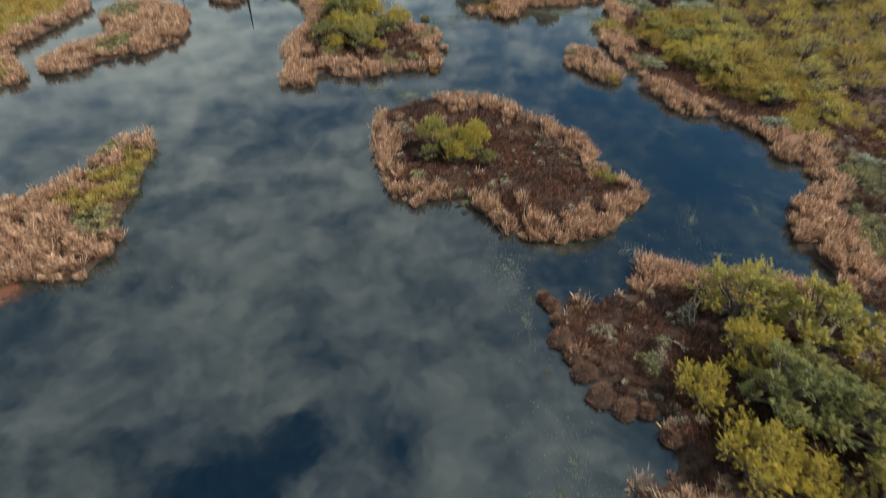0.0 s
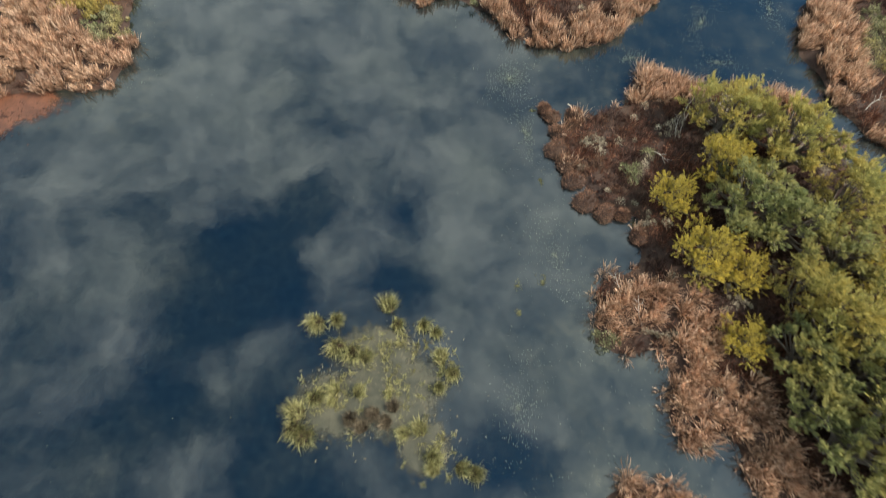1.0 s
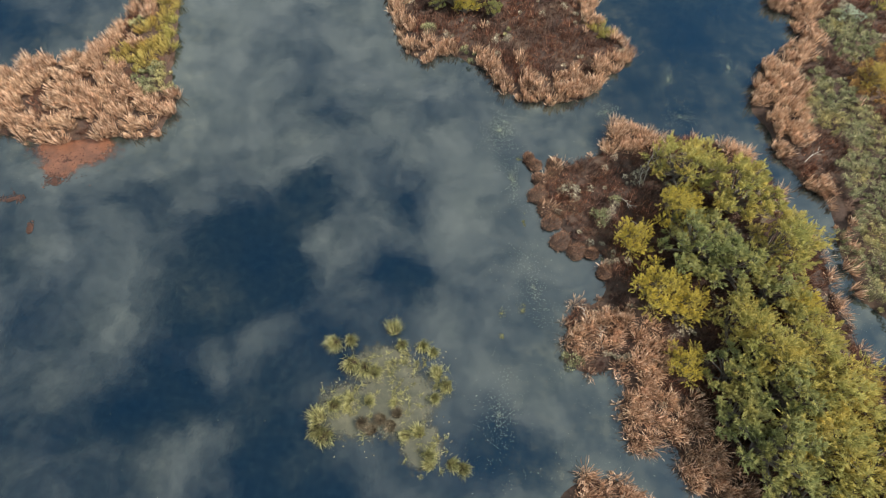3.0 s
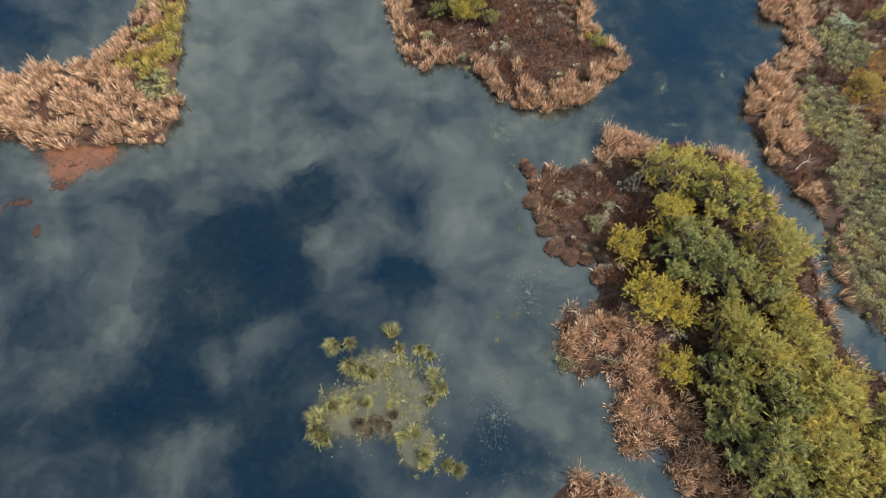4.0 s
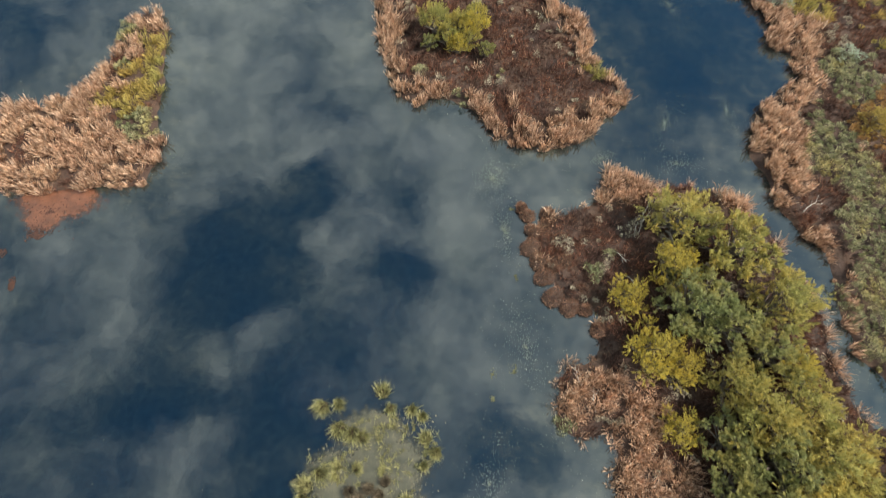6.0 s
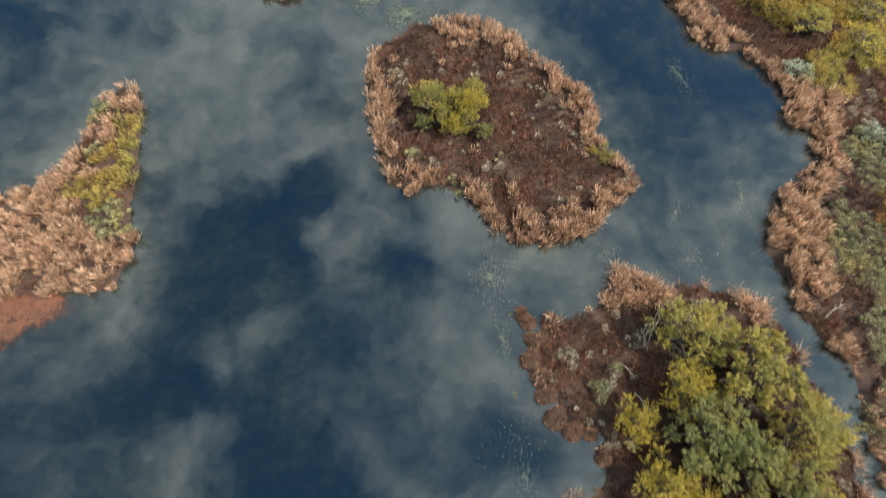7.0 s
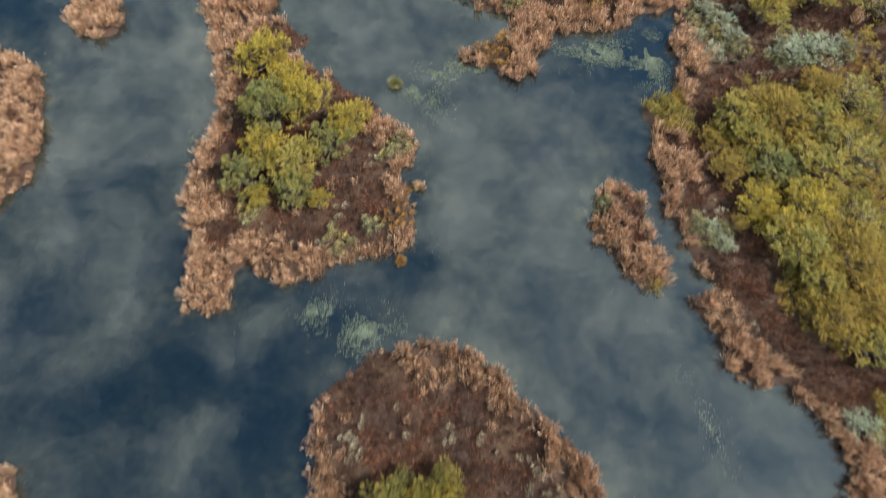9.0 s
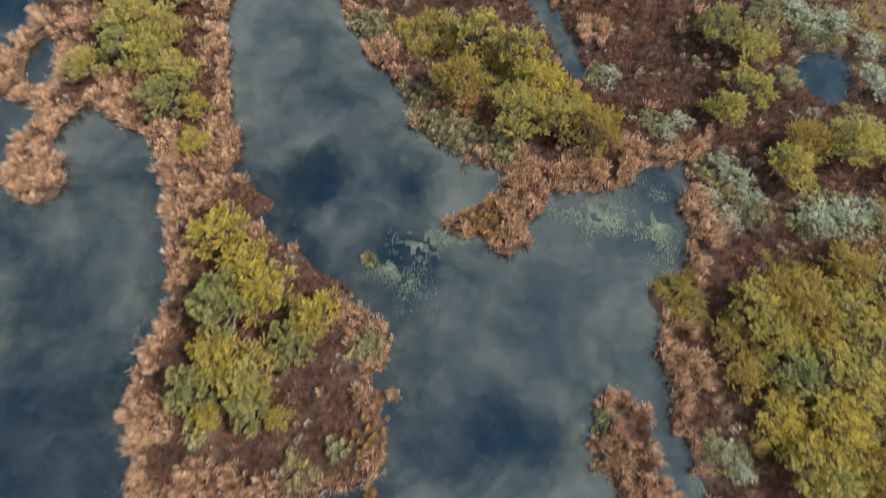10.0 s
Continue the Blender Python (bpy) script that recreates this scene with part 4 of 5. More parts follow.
WILLOWS = {
    "willows on the tree island": [
        (16.6, 20.3, 2.2, "y"), (15.8, 16.9, 1.7, "Y"), (19.9, 18.3, 2.6, "y"), (12.7, 15.1, 1.3, "Y"), (16.7, 14.5, 2.6, "g"), (13.8, 11.6, 1.8, "Y"), (15.6, 10.8, 1.3, "Y"), (18.3, 13.3, 2.4, "g"), (22, 14.8, 2.4, "y"),
        (21, 11.7, 2.2, "g"), (18.3, 9.8, 1.7, "y"), (22.5, 10.7, 1.5, "Y"), (15, 7.2, 1.2, "Y"), (19.5, 7.9, 2.2, "y"), (22.2, 8.3, 2.2, "y"), (17.5, 6.5, 1.7, "g"), (20.2, 5.4, 2.6, "g"), (17.4, 4, 1.9, "g"), (22.8, 5.5, 2.6, "y"),
        (24.8, 5.8, 1.5, "O")],
    "willows at the south end": [(18.6, 2.4, 2.6, "g"), (21.8, 2.8, 2.8, "y"), (24.4, 2, 2.2, "y"), (19.6, -0.2, 2.2, "g"), (22.4, -0.8, 2.6, "y"), (25.4, -0.6, 2.4, "y"), (27, 4, 2.0, "y")],
    "bushes on the middle island": [(-0.1, 37.4, 1.05, "y"), (0.9, 36.2, 0.85, "y"), (1.7, 37.6, 0.9, "y"), (2.9, 37.2, 1.0, "Y"), (3.2, 38.7, 0.75, "y"), (1.7, 35.4, 0.75, "Y"), (2.6, 36.0, 0.8, "y"), (4.0, 35.2, 0.6, "g"), (-0.5, 35.8, 0.6, "g"), (0.6, 38.6, 0.6, "g")],
    "willows on the long island": [
        (-11.6, 68.3, 1.7, "Y"), (-9.7, 66.5, 1.5, "Y"), (-10.4, 63.4, 2.0, "g"), (-11.4, 63.8, 1.3, "y"), (-8.2, 64.3, 1.7, "Y"), (-4.7, 63, 1.4, "Y"), (-6, 61, 1.5, "g"), (-10.6, 60, 1.5, "Y"), (-11.7, 58, 1.5, "g"),
        (-8.2, 58.9, 1.7, "y"), (-10.5, 56.5, 0.8, "Y"), (-7.9, 57, 1.3, "g"), (-6.2, 56.5, 0.7, "Y"), (-15.3, 75.9, 1.0, "Y"), (-21.3, 86.5, 2.2, "y"), (-22, 84.2, 1.8, "g"), (-19.6, 83.2, 1.7, "y"), (-17.6, 81.7, 1.5, "y"),
        (-18.3, 79.5, 1.7, "g")],
    "willows at the north end": [(-15.8, 79.2, 1.0, "Y"), (-23.9, 86.3, 1.5, "g"), (-19.9, 90.2, 2.2, "y"), (-23.2, 92.5, 2.2, "g"), (-24.6, 82.4, 1.6, "y"), (-19.2, 86, 1.5, "y"), (-25.6, 90, 1.8, "y")],
    "willows on the point": [(5.9, 86.8, 2.2, "y"), (9.5, 85.3, 2.2, "y"), (10.7, 82, 2.2, "Y"), (8.9, 79.3, 2.2, "y"), (11.9, 79, 1.8, "y"), (14.7, 77.8, 2.0, "O"), (4.2, 82.2, 2.0, "O"), (13.7, 81.1, 1.1, "Y")],
    "willows on the north bank": [(25.9, 88.6, 2.2, "g"), (28.4, 87, 1.8, "y"), (27.1, 82.5, 2.2, "y"), (25.1, 80.8, 1.5, "y"), (30.9, 78.1, 1.8, "O"), (34.2, 77.8, 2.2, "y"), (29.1, 75.6, 1.8, "y")],
    "bushes on the east bank": [
        (25, 64.8, 2.2, "y"), (27.9, 65, 2.6, "O"), (30.8, 64.7, 2.2, "y"), (32, 67.9, 1.8, "O"), (25.7, 63, 1.8, "y"), (23.4, 60.4, 1.5, "O"), (26.9, 60.6, 2.2, "g"), (29.7, 60.3, 2.6, "y"), (25.2, 57.7, 1.6, "Y"),
        (25.7, 56.4, 1.3, "Y"), (28.5, 57, 2.2, "Y"), (27.3, 54.1, 2.4, "y"), (22.8, 62.9, 1.1, "O"), (30.5, 53.7, 2.6, "O"), (28.0, 51.7, 1.8, "y"), (31.4, 49.7, 1.8, "O"), (28.5, 49.1, 2.0, "O"), (30.7, 47.1, 1.8, "y"), (33.2, 29.7, 1.3, "O")],
    "sage bushes on the north bank": [(24.6, 76.3, 0.9, "S"), (25.7, 74.9, 1.0, "S"), (23.3, 73.3, 0.8, "S"), (26.3, 73.5, 0.9, "S"), (24.3, 71.5, 0.9, "S"), (21.7, 80, 0.9, "S"), (20.6, 78.9, 0.8, "S"), (16.6, 84.2, 0.9, "S")],
    "sage bushes round the pool": [(36.8, 91, 1.3, "S"), (34.5, 90.6, 1.2, "S"), (33.4, 91.8, 1.2, "S"), (39, 88.6, 1.1, "S"), (38.5, 85.5, 1.0, "S"), (38.9, 83.6, 1.2, "S"), (30.6, 71.8, 1.3, "S"), (33.1, 71.7, 1.4, "S"), (31.9, 72.4, 1.2, "S"), (35, 72.4, 1.2, "S")],
    "sage bushes on the shore": [(28.4, 42.6, 0.8, "S"), (29.4, 42.3, 0.8, "S"), (33.4, 36.6, 0.9, "S"), (21.6, 55.6, 0.7, "S"), (22.4, 54.4, 0.7, "S")],
    "bushes on the far side of the bank": [(44.7, 60.9, 2.4, "O"), (37.3, 52.7, 2.2, "y"), (40.9, 50.3, 2.2, "O"), (34.9, 45.2, 1.8, "Y"), (53.4, 69.1, 2.6, "O"), (36.1, 72.3, 1.8, "O"), (34.2, 67.2, 2.2, "y"), (33.1, 61.6, 2.2, "y"), (32, 56.1, 2.0, "y"),
                                           (39.9, 64, 2.4, "Y"), (43, 55.6, 2.2, "O"), (47.6, 66.4, 2.4, "O"), (40, 58.4, 2.2, "y"), (49, 58, 2.2, "y"), (43.4, 70.4, 2.2, "Y"), (38, 69, 1.8, "O"), (51, 76, 2.6, "y"), (45.6, 76, 2.4, "O"), (40, 76.6, 2.2, "y"), (57, 78, 2.6, "y"), (36.4, 48.6, 1.8, "y"), (46, 48.6, 2.2, "y"), (60, 70, 2.4, "O")],
}
for group, rows in WILLOWS.items():
    for x, y, r, hue in rows:
        willow(x, y, r, hue, group)


# slender spruces on the far bank, mirrored in the water
def spruce(x, y, height):
    ob = tagged(new("spruce"), "slender dark spruce on the far bank", "tree", "spruces on the far bank")
    ob.matrix_basis = Matrix.Translation((x, y, 0.25))
    part("trunk", mesh_of("trunk", *limb([(0, 0, -0.2), (0.05, 0, height * 0.5), (0, 0, height)], height * 0.013, 0.02, 7)), M_BARK, ob)
    m = 2600
    f = RNG.uniform(0.06, 1, m)
    az = RNG.uniform(0, 2 * math.pi, m)
    reach = height * 0.075 * (1 - f) ** 0.8 * (0.75 + 0.25 * np.sin(f * height * 7)) * RNG.uniform(0.6, 1, m) + 0.05
    base = np.stack([np.zeros(m), np.zeros(m), f * height], 1)
    tip = base + np.stack([np.cos(az) * reach, np.sin(az) * reach, -0.35 * reach], 1)
    side = np.stack([-np.sin(az), np.cos(az), np.zeros(m)], 1) * (0.10 * reach + 0.03)[:, None]
    midp = (base + tip) / 2
    v = np.stack([base, midp - side, tip, midp + side], 1).reshape(-1, 3)
    o = np.arange(m)[:, None] * 4
    part("crown", mesh_of("crown", v, np.concatenate([o + [0, 1, 2], o + [0, 2, 3]], 1).reshape(-1, 3)), M_NEEDLE, ob)


spruce(-33.1, 99.9, 13.1)
spruce(-45.6, 102.6, 10.9)


# ---- on the water ----
def mat_flakes(x, y, size, lift=0.012):
    """Small flat leaves and scraps that float, or lie just awash."""
    n = len(x)
    q = RNG.uniform(0, 2 * math.pi, n)
    s = RNG.uniform(*size, n)
    c = np.stack([x, y, np.full(n, lift) + RNG.uniform(0, 0.012, n)], 1)
    u = np.stack([np.cos(q), np.sin(q), RNG.normal(0, 0.08, n)], 1) * s[:, None]
    v = np.stack([-np.sin(q), np.cos(q), RNG.normal(0, 0.08, n)], 1) * (s * RNG.uniform(0.3, 0.8, n))[:, None]
    vv = np.stack([c - u, c - v, c + u, c + v], 1).reshape(-1, 3)
    o = np.arange(n)[:, None] * 4
    return vv, np.concatenate([o + [0, 1, 2], o + [0, 2, 3]], 1).reshape(-1, 3)


def cloud_of(cx, cy, rx, ry, turn, n, ragged=0.6):
    """Places in a ragged oval, thick in the middle and thin at the edge."""
    a, r = RNG.uniform(0, 2 * math.pi, n * 3), np.abs(RNG.normal(0, 0.55, n * 3))
    u, v = np.cos(a) * r * rx, np.sin(a) * r * ry
    t = radians(turn)
    x, y = cx + u * math.cos(t) - v * math.sin(t), cy + u * math.sin(t) + v * math.cos(t)
    k = (drift(x, y, 1.1, 14) + 0.6 * drift(x, y, 0.4, 15) > (r - 0.8) * ragged * 1.6) & (land(x, y) < 0.05)
    return x[k][:n], y[k][:n]


def floating_mat(name, label, mat, ovals, size=(0.03, 0.09)):
    xs, ys = zip(*[cloud_of(*o) for o in ovals])
    ob = tagged(new(name, mesh_of(name, *mat_flakes(np.concatenate(xs), np.concatenate(ys), size))), label, "water plants", kind="stuff")
    ob.data.materials.append(mat)


def shoal(name, label, mat, ovals, x0, x1, y0, y1):
    """A film of silt or algae that lies on the water, thick in the middle and thinning to a soft rim."""
    ax, ay = np.arange(x0, x1, 0.12), np.arange(y0, y1, 0.12)
    X, Yv = [q.ravel() for q in np.meshgrid(ax, ay)]
    q = np.zeros(X.shape)
    for cx, cy, rx, ry in ovals:
        q = np.maximum(q, np.exp(-((X - cx) / rx) ** 2 - ((Yv - cy) / ry) ** 2))
    wide = len(ax)
    Z = 0.006 + 0.014 * np.clip(q, 0, 1) * (1 + 0.4 * drift(X, Yv, 0.5, 31))
    a = (np.arange(len(ay) - 1)[:, None] * wide + np.arange(wide - 1)[None, :]).ravel()
    quads = np.stack([a, a + 1, a + wide + 1, a + wide], 1)
    quads = quads[(q[quads] > 0.06).any(1)]
    ob = tagged(new(name, mesh_of(name, np.stack([X, Yv, Z], 1), quads)), label, "mud bank", kind="stuff")
    ob.data.attributes.new("cover", "FLOAT", "POINT").data.foreach_set("value", np.clip(1.25 * q + 0.12 * drift(X, Yv, 1.4, 33) - 0.1, 0, 1).astype(np.float32))
    ob.data.materials.append(mat)


shoal("silt_bank", "beige silt bank awash between grass tussocks", M_SILTBANK, [(-2.0, 4.7, 2.2, 2.0), (-4.4, 4.0, 2.0, 1.4), (-2.8, 6.6, 2.0, 1.2), (-0.4, 2.2, 1.1, 1.2)], -8, 3.5, -0.5, 10)
shoal("algae_bank", "rust-red algae bank awash beside the reeds", M_RUSTBANK, [(-25.6, 21.2, 2.5, 1.4), (-26.0, 19.9, 1.2, 1.0)], -30, -21.5, 16.5, 23.5)
floating_mat("algae_mat", "rust-red algae mat awash beside the reeds", M_RUSTMAT, [(-25.8, 20.2, 2.6, 2.2, 20, 300, 0.5), (-26.5, 14.9, 0.5, 0.8, 30, 260), (-28.4, 17, 1.8, 0.6, 20, 300), (-26.1, 18.5, 1.0, 1.0, 0, 300)])
floating_mat("silt_mat", "beige silt and dead leaves awash between tussocks", M_SILT, [(-2.1, 4.6, 3.2, 2.8, 0, 500, 0.4), (-4.6, 4.4, 2.4, 2.0, 0, 250), (-1.6, 7.0, 2.6, 1.6, 0, 250), (0.2, 1.8, 1.4, 1.0, 0, 150)])
# sparse short grass over the silt bank
x, y = zip(*[cloud_of(*o) for o in [(-2.1, 4.6, 3.0, 2.6, 0, 70, 0.4), (-4.8, 4.2, 2.2, 2.0, 0, 50), (-1.8, 7.0, 2.6, 1.4, 0, 40), (0.2, 2.2, 1.2, 1.6, 0, 24), (0.4, 6, 0.9, 1.6, 0, 20)]])
x, y = np.concatenate(x), np.concatenate(y)
k = np.repeat(np.arange(len(x)), 16)
az = RNG.uniform(0, 2 * math.pi, len(k))
q = np.stack([x[k] + RNG.normal(0, 0.07, len(k)), y[k] + RNG.normal(0, 0.07, len(k)), np.zeros(len(k))], 1)
ob = tagged(new("short_grass", mesh_of("short_grass", *spikes(q, az, RNG.uniform(0.2, 0.97, len(k)), RNG.uniform(0.12, 0.42, len(k)), RNG.uniform(0.02, 0.04, len(k))))), "sparse short grass sprouting through the silt", "grass", kind="stuff")
ob.data.materials.append(M_TUSSOCK)
# thin weed along the shores
n = 260000
x, y = RNG.uniform(-45, 34, n), RNG.uniform(-4, 98, n)
d = land(x, y)
streak = np.clip(0.5 + 1.1 * drift(x, y, 3.0, 16) + 0.8 * drift(x, y, 0.7, 18), 0, 1)
k = (d < -0.02) & (RNG.uniform(0, 1, n) < 0.6 * np.exp(d / 1.3) * streak + 0.004)
ob = tagged(new("floating_weed", mesh_of("floating_weed", *mat_flakes(x[k], y[k], (0.010, 0.036)))), "pale scraps of weed and leaves floating near the shores", "water plants", kind="stuff")
ob.data.materials.append(M_WEED)
floating_mat("pale_pondweed", "pale sage-green mat of pondweed lying on the water", M_PALEWEED, [
    (19.4, 71.2, 1.9, 4.2, 0, 4000), (15.2, 71.6, 5.2, 2.2, -8, 6500), (2.0, 69.0, 2.8, 1.8, 20, 2600), (1.4, 66.0, 2.2, 3.0, 20, 900), (4.6, 69.4, 1.2, 0.7, 0, 800), (-2.4, 47.4, 3.0, 2.0, 30, 3000), (-0.2, 67, 1.8, 1.3, 0, 900), (-6, 48.6, 1.6, 1.6, 0, 900)], (0.015, 0.055))
floating_mat("pondweed", "pale grey-green pondweed at the water's surface", M_WEED, [
    (-4.8, 48.6, 2.0, 2.4, 0, 800), (-16.6, 62, 1.2, 5, 0, 900),
    (19.6, 42.0, 1.6, 6.5, 25, 900), (22.6, 31, 1.4, 6.5, 0, 700), (4.4, 24.2, 2.6, 2.6, 30, 1500), (5.2, 20.0, 1.2, 3.0, 10, 700), (12.4, 26.2, 3.0, 1.0, 20, 500), (17.6, 29.6, 1.6, 4.0, -30, 800), (20.4, 52.6, 1.6, 3.0, 10, 900), (6.4, 12, 3, 8, 10, 900), (18, 26, 3.4, 1.4, 0, 500), (0.4, 66.4, 2.0, 1.4, 0, 700), (-18.6, 74.6, 2.6, 2.0, 0, 700), (4, 4, 2.6, 5, 0, 700)], (0.010, 0.036))


def tussock(name, x, y, r, h, mat, label, count=520, cat="tussock", group="", low=0.0):
    """A round clump of blades over a little mound of its own roots."""
    az = RNG.uniform(0, 2 * math.pi, count)
    rad = r * 0.55 * np.sqrt(RNG.uniform(0, 1, count))
    lean = np.clip(0.1 + 0.5 * rad / (r * 0.55) + RNG.normal(0, 0.32, count), 0.02, 0.93)
    flop = RNG.uniform(0, 6.28)
    base = np.stack([np.cos(az) * rad, np.sin(az) * rad, np.full(count, 0.05)], 1)
    az = az + RNG.normal(0, 0.7, count)
    hx, hy = np.cos(az) * lean + 0.45 * math.cos(flop), np.sin(az) * lean + 0.45 * math.sin(flop)
    v, t = blades(base, np.arctan2(hy, hx), np.minimum(np.hypot(hx, hy), 0.93), RNG.uniform(0.35, 1.15, count) * h, RNG.uniform(0.014, 0.034, count))
    ob = tagged(new(name), label, cat, group)
    ob.matrix_basis = Matrix.Translation((x, y, low))
    part("tuft", mesh_of("tuft", v, t), mat, ob)
    k, ring = 14, []
    for i, (f, zz) in enumerate(((0.8, -0.3), (0.75, 0.0), (0.6, 0.06), (0.3, 0.09))):
        for s in range(k):
            q = 2 * math.pi * s / k
            rr = r * 0.62 * f * (1 + 0.2 * math.sin(3 * q + x) + 0.1 * math.sin(7 * q + y))
            ring.append((rr * math.cos(q), rr * math.sin(q), zz))
    faces = [(i * k + s, i * k + (s + 1) % k, (i + 1) * k + (s + 1) % k, (i + 1) * k + s) for i in range(3) for s in range(k)]
    me = bpy.data.meshes.new("root_mound")
    me.from_pydata(ring, [], faces + [tuple(3 * k + s for s in range(k))])
    part("root_mound", me, M_GROUND, ob)


for x, y, r, h in [(-5.9, 8.0, 0.75, 0.7), (-5.0, 8.2, 0.5, 0.6), (-2.4, 8.9, 0.75, 0.7), (-1.9, 8.0, 0.55, 0.5), (-4.8, 6.8, 0.8, 0.7), (-4.0, 6.5, 0.8, 0.7), (-3.4, 6.3, 0.6, 0.6), (-6.4, 3.6, 0.9, 0.7), (-6.0, 2.6, 0.9, 0.7), (-5.6, 4.3, 0.7, 0.6),
                   (-6.5, 2.9, 0.7, 0.6), (-4.7, 4.7, 0.5, 0.5), (0.3, 6.3, 0.6, 0.6), (0.9, 5.6, 0.6, 0.6), (0.2, 4.9, 0.4, 0.5), (-0.6, 2.9, 0.6, 0.6), (-1.3, 2.8, 0.5, 0.5), (0.0, 1.7, 0.55, 0.6), (0.1, 1.2, 0.5, 0.5),
                   (1.3, 1.3, 0.6, 0.5), (1.9, 1.1, 0.6, 0.5), (-3.6, 4.6, 0.5, 0.4), (-0.6, 8.0, 0.5, 0.6), (0.0, 7.6, 0.45, 0.5)]:
    tussock("grass_tussock", x, y, 0.85 * r, h, M_TUSSOCK, "yellow-green grass tussock standing in shallow water", 330, group="tussocks in the open water")
for x, y, r, h in [(-2.8, 3.6, 0.5, 0.4), (-2.2, 3.3, 0.45, 0.4), (-3.9, 3.4, 0.5, 0.4), (-3.3, 3.0, 0.45, 0.4), (-1.9, 3.9, 0.4, 0.35)]:
    tussock("dead_tussock", x, y, r, h, M_DEADTUFT, "brown withered tussock in shallow water", group="dead tussocks in the open water")
def hummock(x, y, r, h):
    """A rounded cushion of sedge roots, shaggy with short blades all over its dome."""
    ob = tagged(new("sedge_hummock"), "rounded brown sedge hummock at the water's edge", "hummock", "hummocks along the shore")
    ob.matrix_basis = Matrix.Translation((x, y, 0))
    k, rings, wob = 18, 6, RNG.uniform(0, 6.28, 3)
    lobe = lambda q: 1 + 0.10 * np.sin(2 * q + wob[0]) + 0.08 * np.sin(3 * q + wob[1]) + 0.05 * np.sin(7 * q + wob[2])
    vs = [(r * lobe(q) * 1.02 * math.cos(q), r * lobe(q) * 1.02 * math.sin(q), -0.3) for q in np.arange(k) * 2 * math.pi / k]
    for i in range(rings):
        f = math.cos(0.5 * math.pi * i / rings)
        z = h * math.sin(0.5 * math.pi * i / rings) ** 0.8
        vs += [(r * f * lobe(q) * math.cos(q), r * f * lobe(q) * math.sin(q), z) for q in np.arange(k) * 2 * math.pi / k]
    faces = [(i * k + s, i * k + (s + 1) % k, (i + 1) * k + (s + 1) % k, (i + 1) * k + s) for i in range(rings) for s in range(k)]
    me = bpy.data.meshes.new("root_mound")
    me.from_pydata(vs, [], faces + [tuple(rings * k + s for s in range(k))])
    part("root_mound", me, M_GROUND, ob)
    n = 700
    az, f = RNG.uniform(0, 2 * math.pi, n), np.sqrt(RNG.uniform(0, 1, n))
    base = np.stack([r * f * lobe(az) * np.cos(az), r * f * lobe(az) * np.sin(az), h * np.sqrt(1 - f ** 2) - 0.02], 1)
    way = az + RNG.normal(0, 0.9, n)
    part("tuft", mesh_of("tuft", *spikes(base, way, np.clip(0.25 + 0.6 * f + RNG.normal(0, 0.15, n), 0, 0.97), RNG.uniform(0.10, 0.26, n), RNG.uniform(0.02, 0.045, n))), M_HUMMOCK, ob)


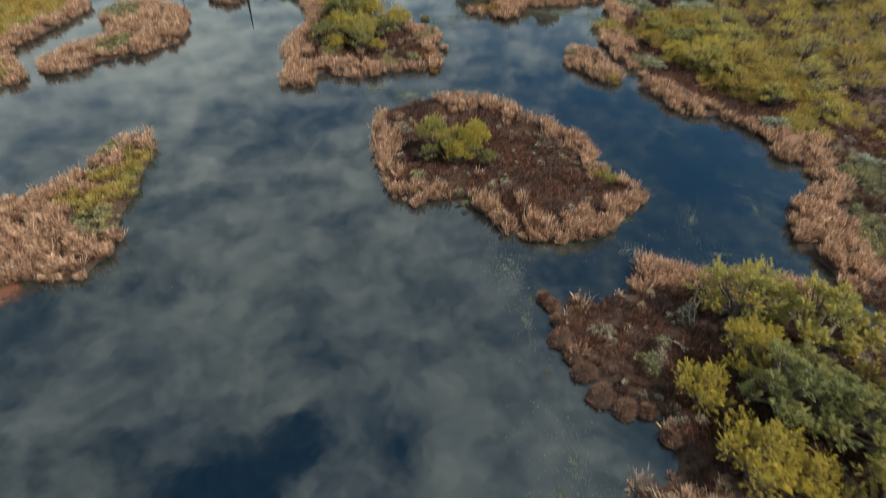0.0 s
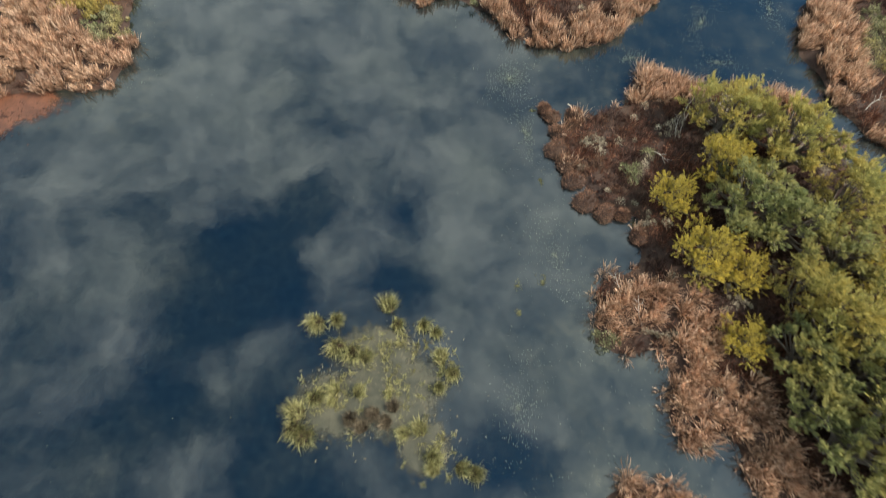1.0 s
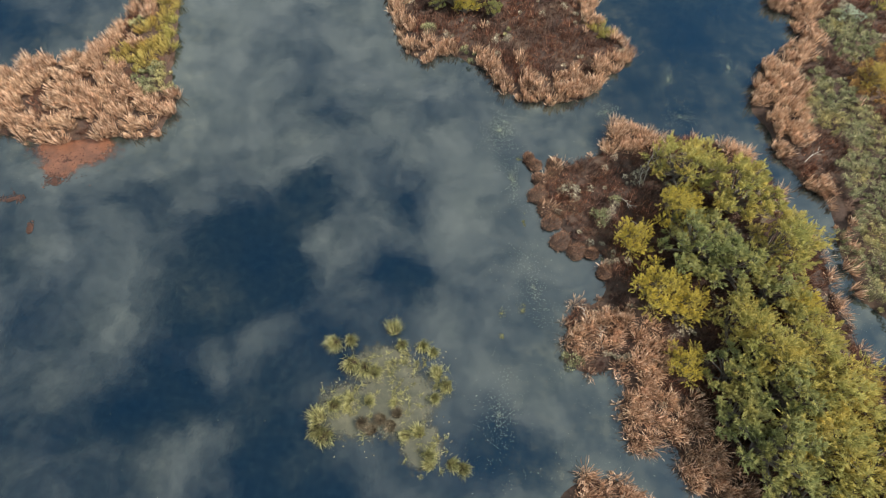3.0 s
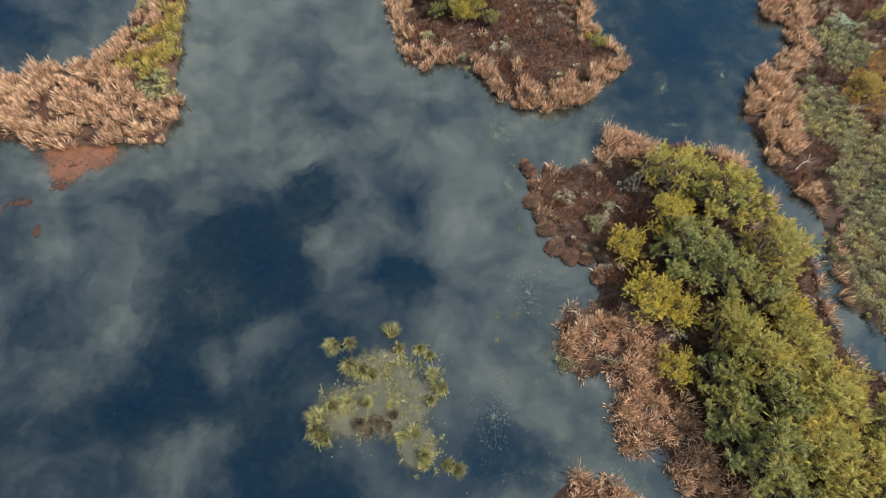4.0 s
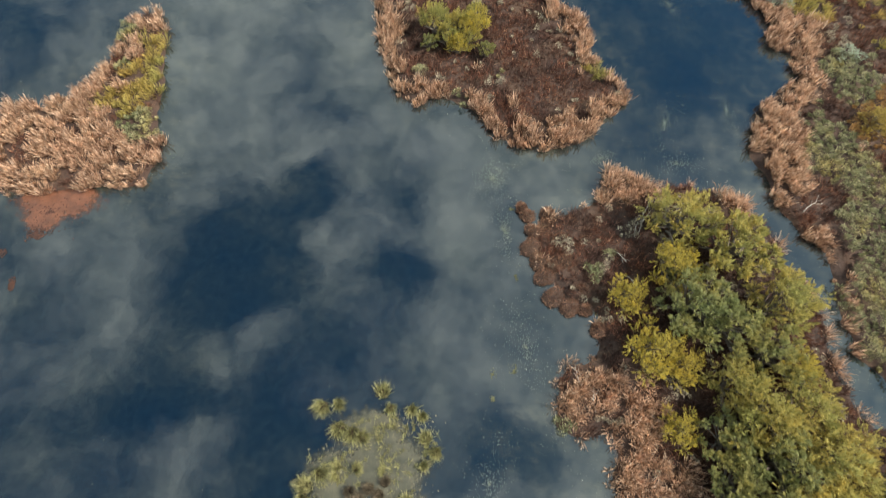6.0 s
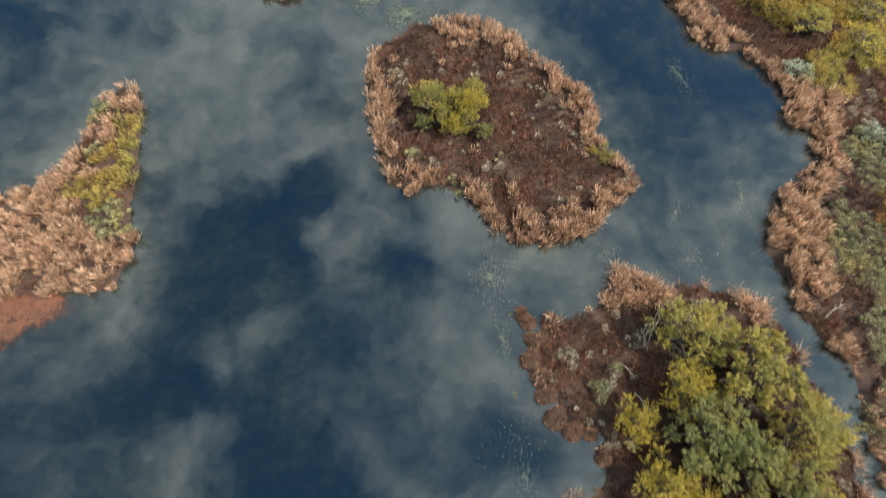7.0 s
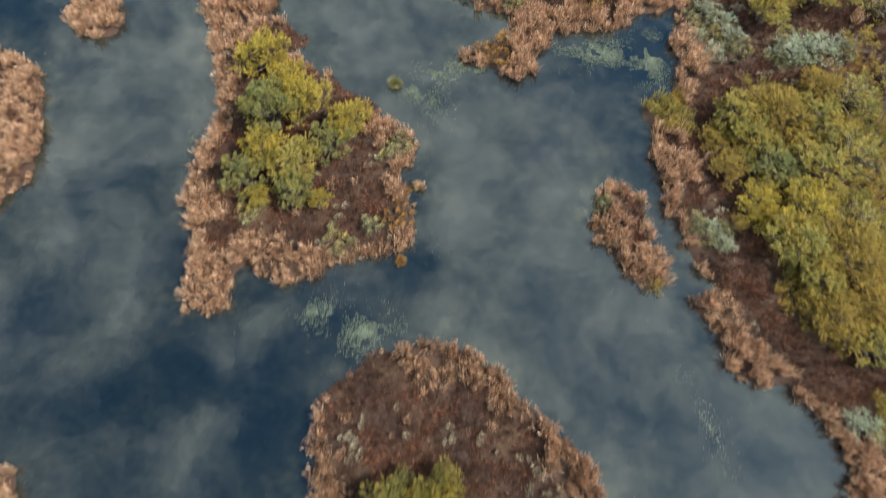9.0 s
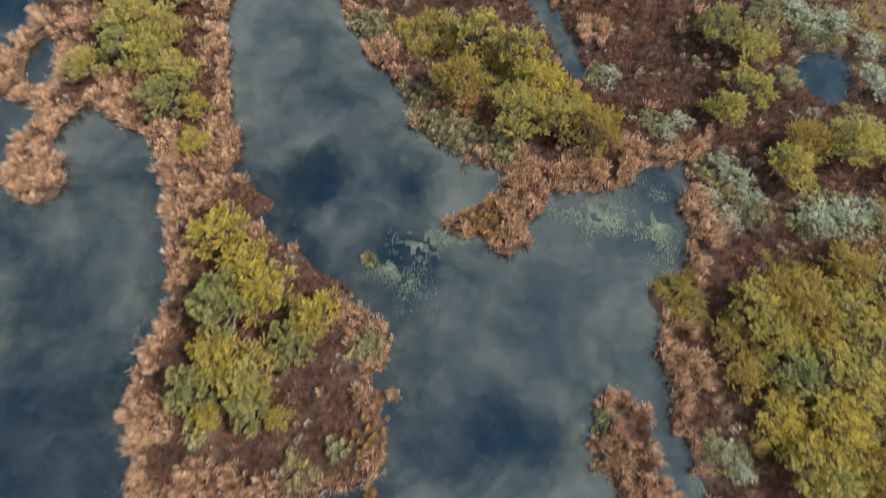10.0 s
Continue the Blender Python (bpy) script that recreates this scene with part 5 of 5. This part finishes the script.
# hummocks: place, radius, height
for x, y, r, h in [(7.15, 20.0, 0.55, 0.4), (6.95, 18.8, 0.7, 0.42), (7.4, 17.8, 0.6, 0.4), (8.2, 21.4, 0.5, 0.38), (8.0, 20.6, 0.45, 0.3), (7.75, 16.7, 0.65, 0.42), (8.3, 15.3, 0.7, 0.42), (9.3, 14.6, 0.6, 0.4), (8.3, 17.4, 0.5, 0.3), (10.3, 14.5, 0.45, 0.36),
                   (11.0, 13.2, 0.5, 0.4), (6.4, 21.8, 0.4, 0.3), (6.8, 21.2, 0.5, 0.32), (9.3, 17.8, 0.6, 0.35), (9.0, 19.4, 0.65, 0.35), (10.2, 19.0, 0.55, 0.3), (10.6, 17.0, 0.6, 0.3), (9.9, 20.8, 0.55, 0.3), (10.9, 20.2, 0.5, 0.3), (10.1, 16.0, 0.5, 0.3)]:
    hummock(x, y, r, h)

for x, y, r, h, mat, word in [(-1.6, 67.6, 0.8, 0.6, M_TUSSOCK, "yellow-green"), (0.7, 58.4, 0.4, 0.5, M_TUSSOCK, "yellow-green"), (-0.4, 52.4, 0.5, 0.4, M_RUST, "rust-orange"), (-0.2, 58.0, 0.4, 0.3, M_RUST, "rust-orange")]:
    tussock("shore_tussock", x, y, r, h, mat, word + " tussock standing in water off the island", group="tussocks off the long island")
floating_mat("drowned_weed", "small olive patches of weed just awash", M_DROWNED, [(5.6, 10.4, 0.35, 0.5, 0, 90), (4.3, 10.2, 0.3, 0.3, 0, 50), (4.3, 8.7, 0.4, 0.4, 0, 60), (5.9, 16.7, 0.3, 0.6, 0, 70), (5.7, 21.7, 0.3, 0.2, 0, 40)], (0.02, 0.06))


def fallen_branch(x, y, turn, length):
    """A bleached branch with side twigs, lying over the sedge."""
    ob = tagged(new("fallen_branch"), "bleached bare branch lying over the brown sedge", "branch", "fallen branches")
    ob.matrix_basis = Matrix.Translation((x, y, 0.5)) @ Matrix.Rotation(radians(turn), 4, "Z")
    stem = [(-length / 2, 0, -0.12), (-length / 6, 0.06 * length, 0.05), (length / 5, 0.02 * length, 0.12), (length / 2, -0.04 * length, 0.2)]
    part("stem", mesh_of("stem", *limb(stem, 0.024, 0.008, 6)), M_DEADWOOD, ob)
    for f, s in ((-0.1, 1), (0.12, -1), (0.28, 1)):
        part("twig", mesh_of("twig", *limb([(f * length, 0.03 * length, 0.08), ((f + 0.12) * length, s * 0.12 * length, 0.16), ((f + 0.28) * length, s * 0.2 * length, 0.2)], 0.014, 0.005, 5)), M_DEADWOOD, ob)


for x, y, turn, length in [(14.9, 21.0, 60, 2.2), (15.4, 22.2, 52, 1.8), (14.2, 20.4, 75, 1.4), (12.8, 18.2, -50, 1.3), (13.4, 16.4, -60, 1.2), (9.4, 10.2, 110, 1.2), (10.3, 8.8, 95, 1.5), (26.9, 22.6, 35, 1.6)]:
    fallen_branch(x, y, turn, length)
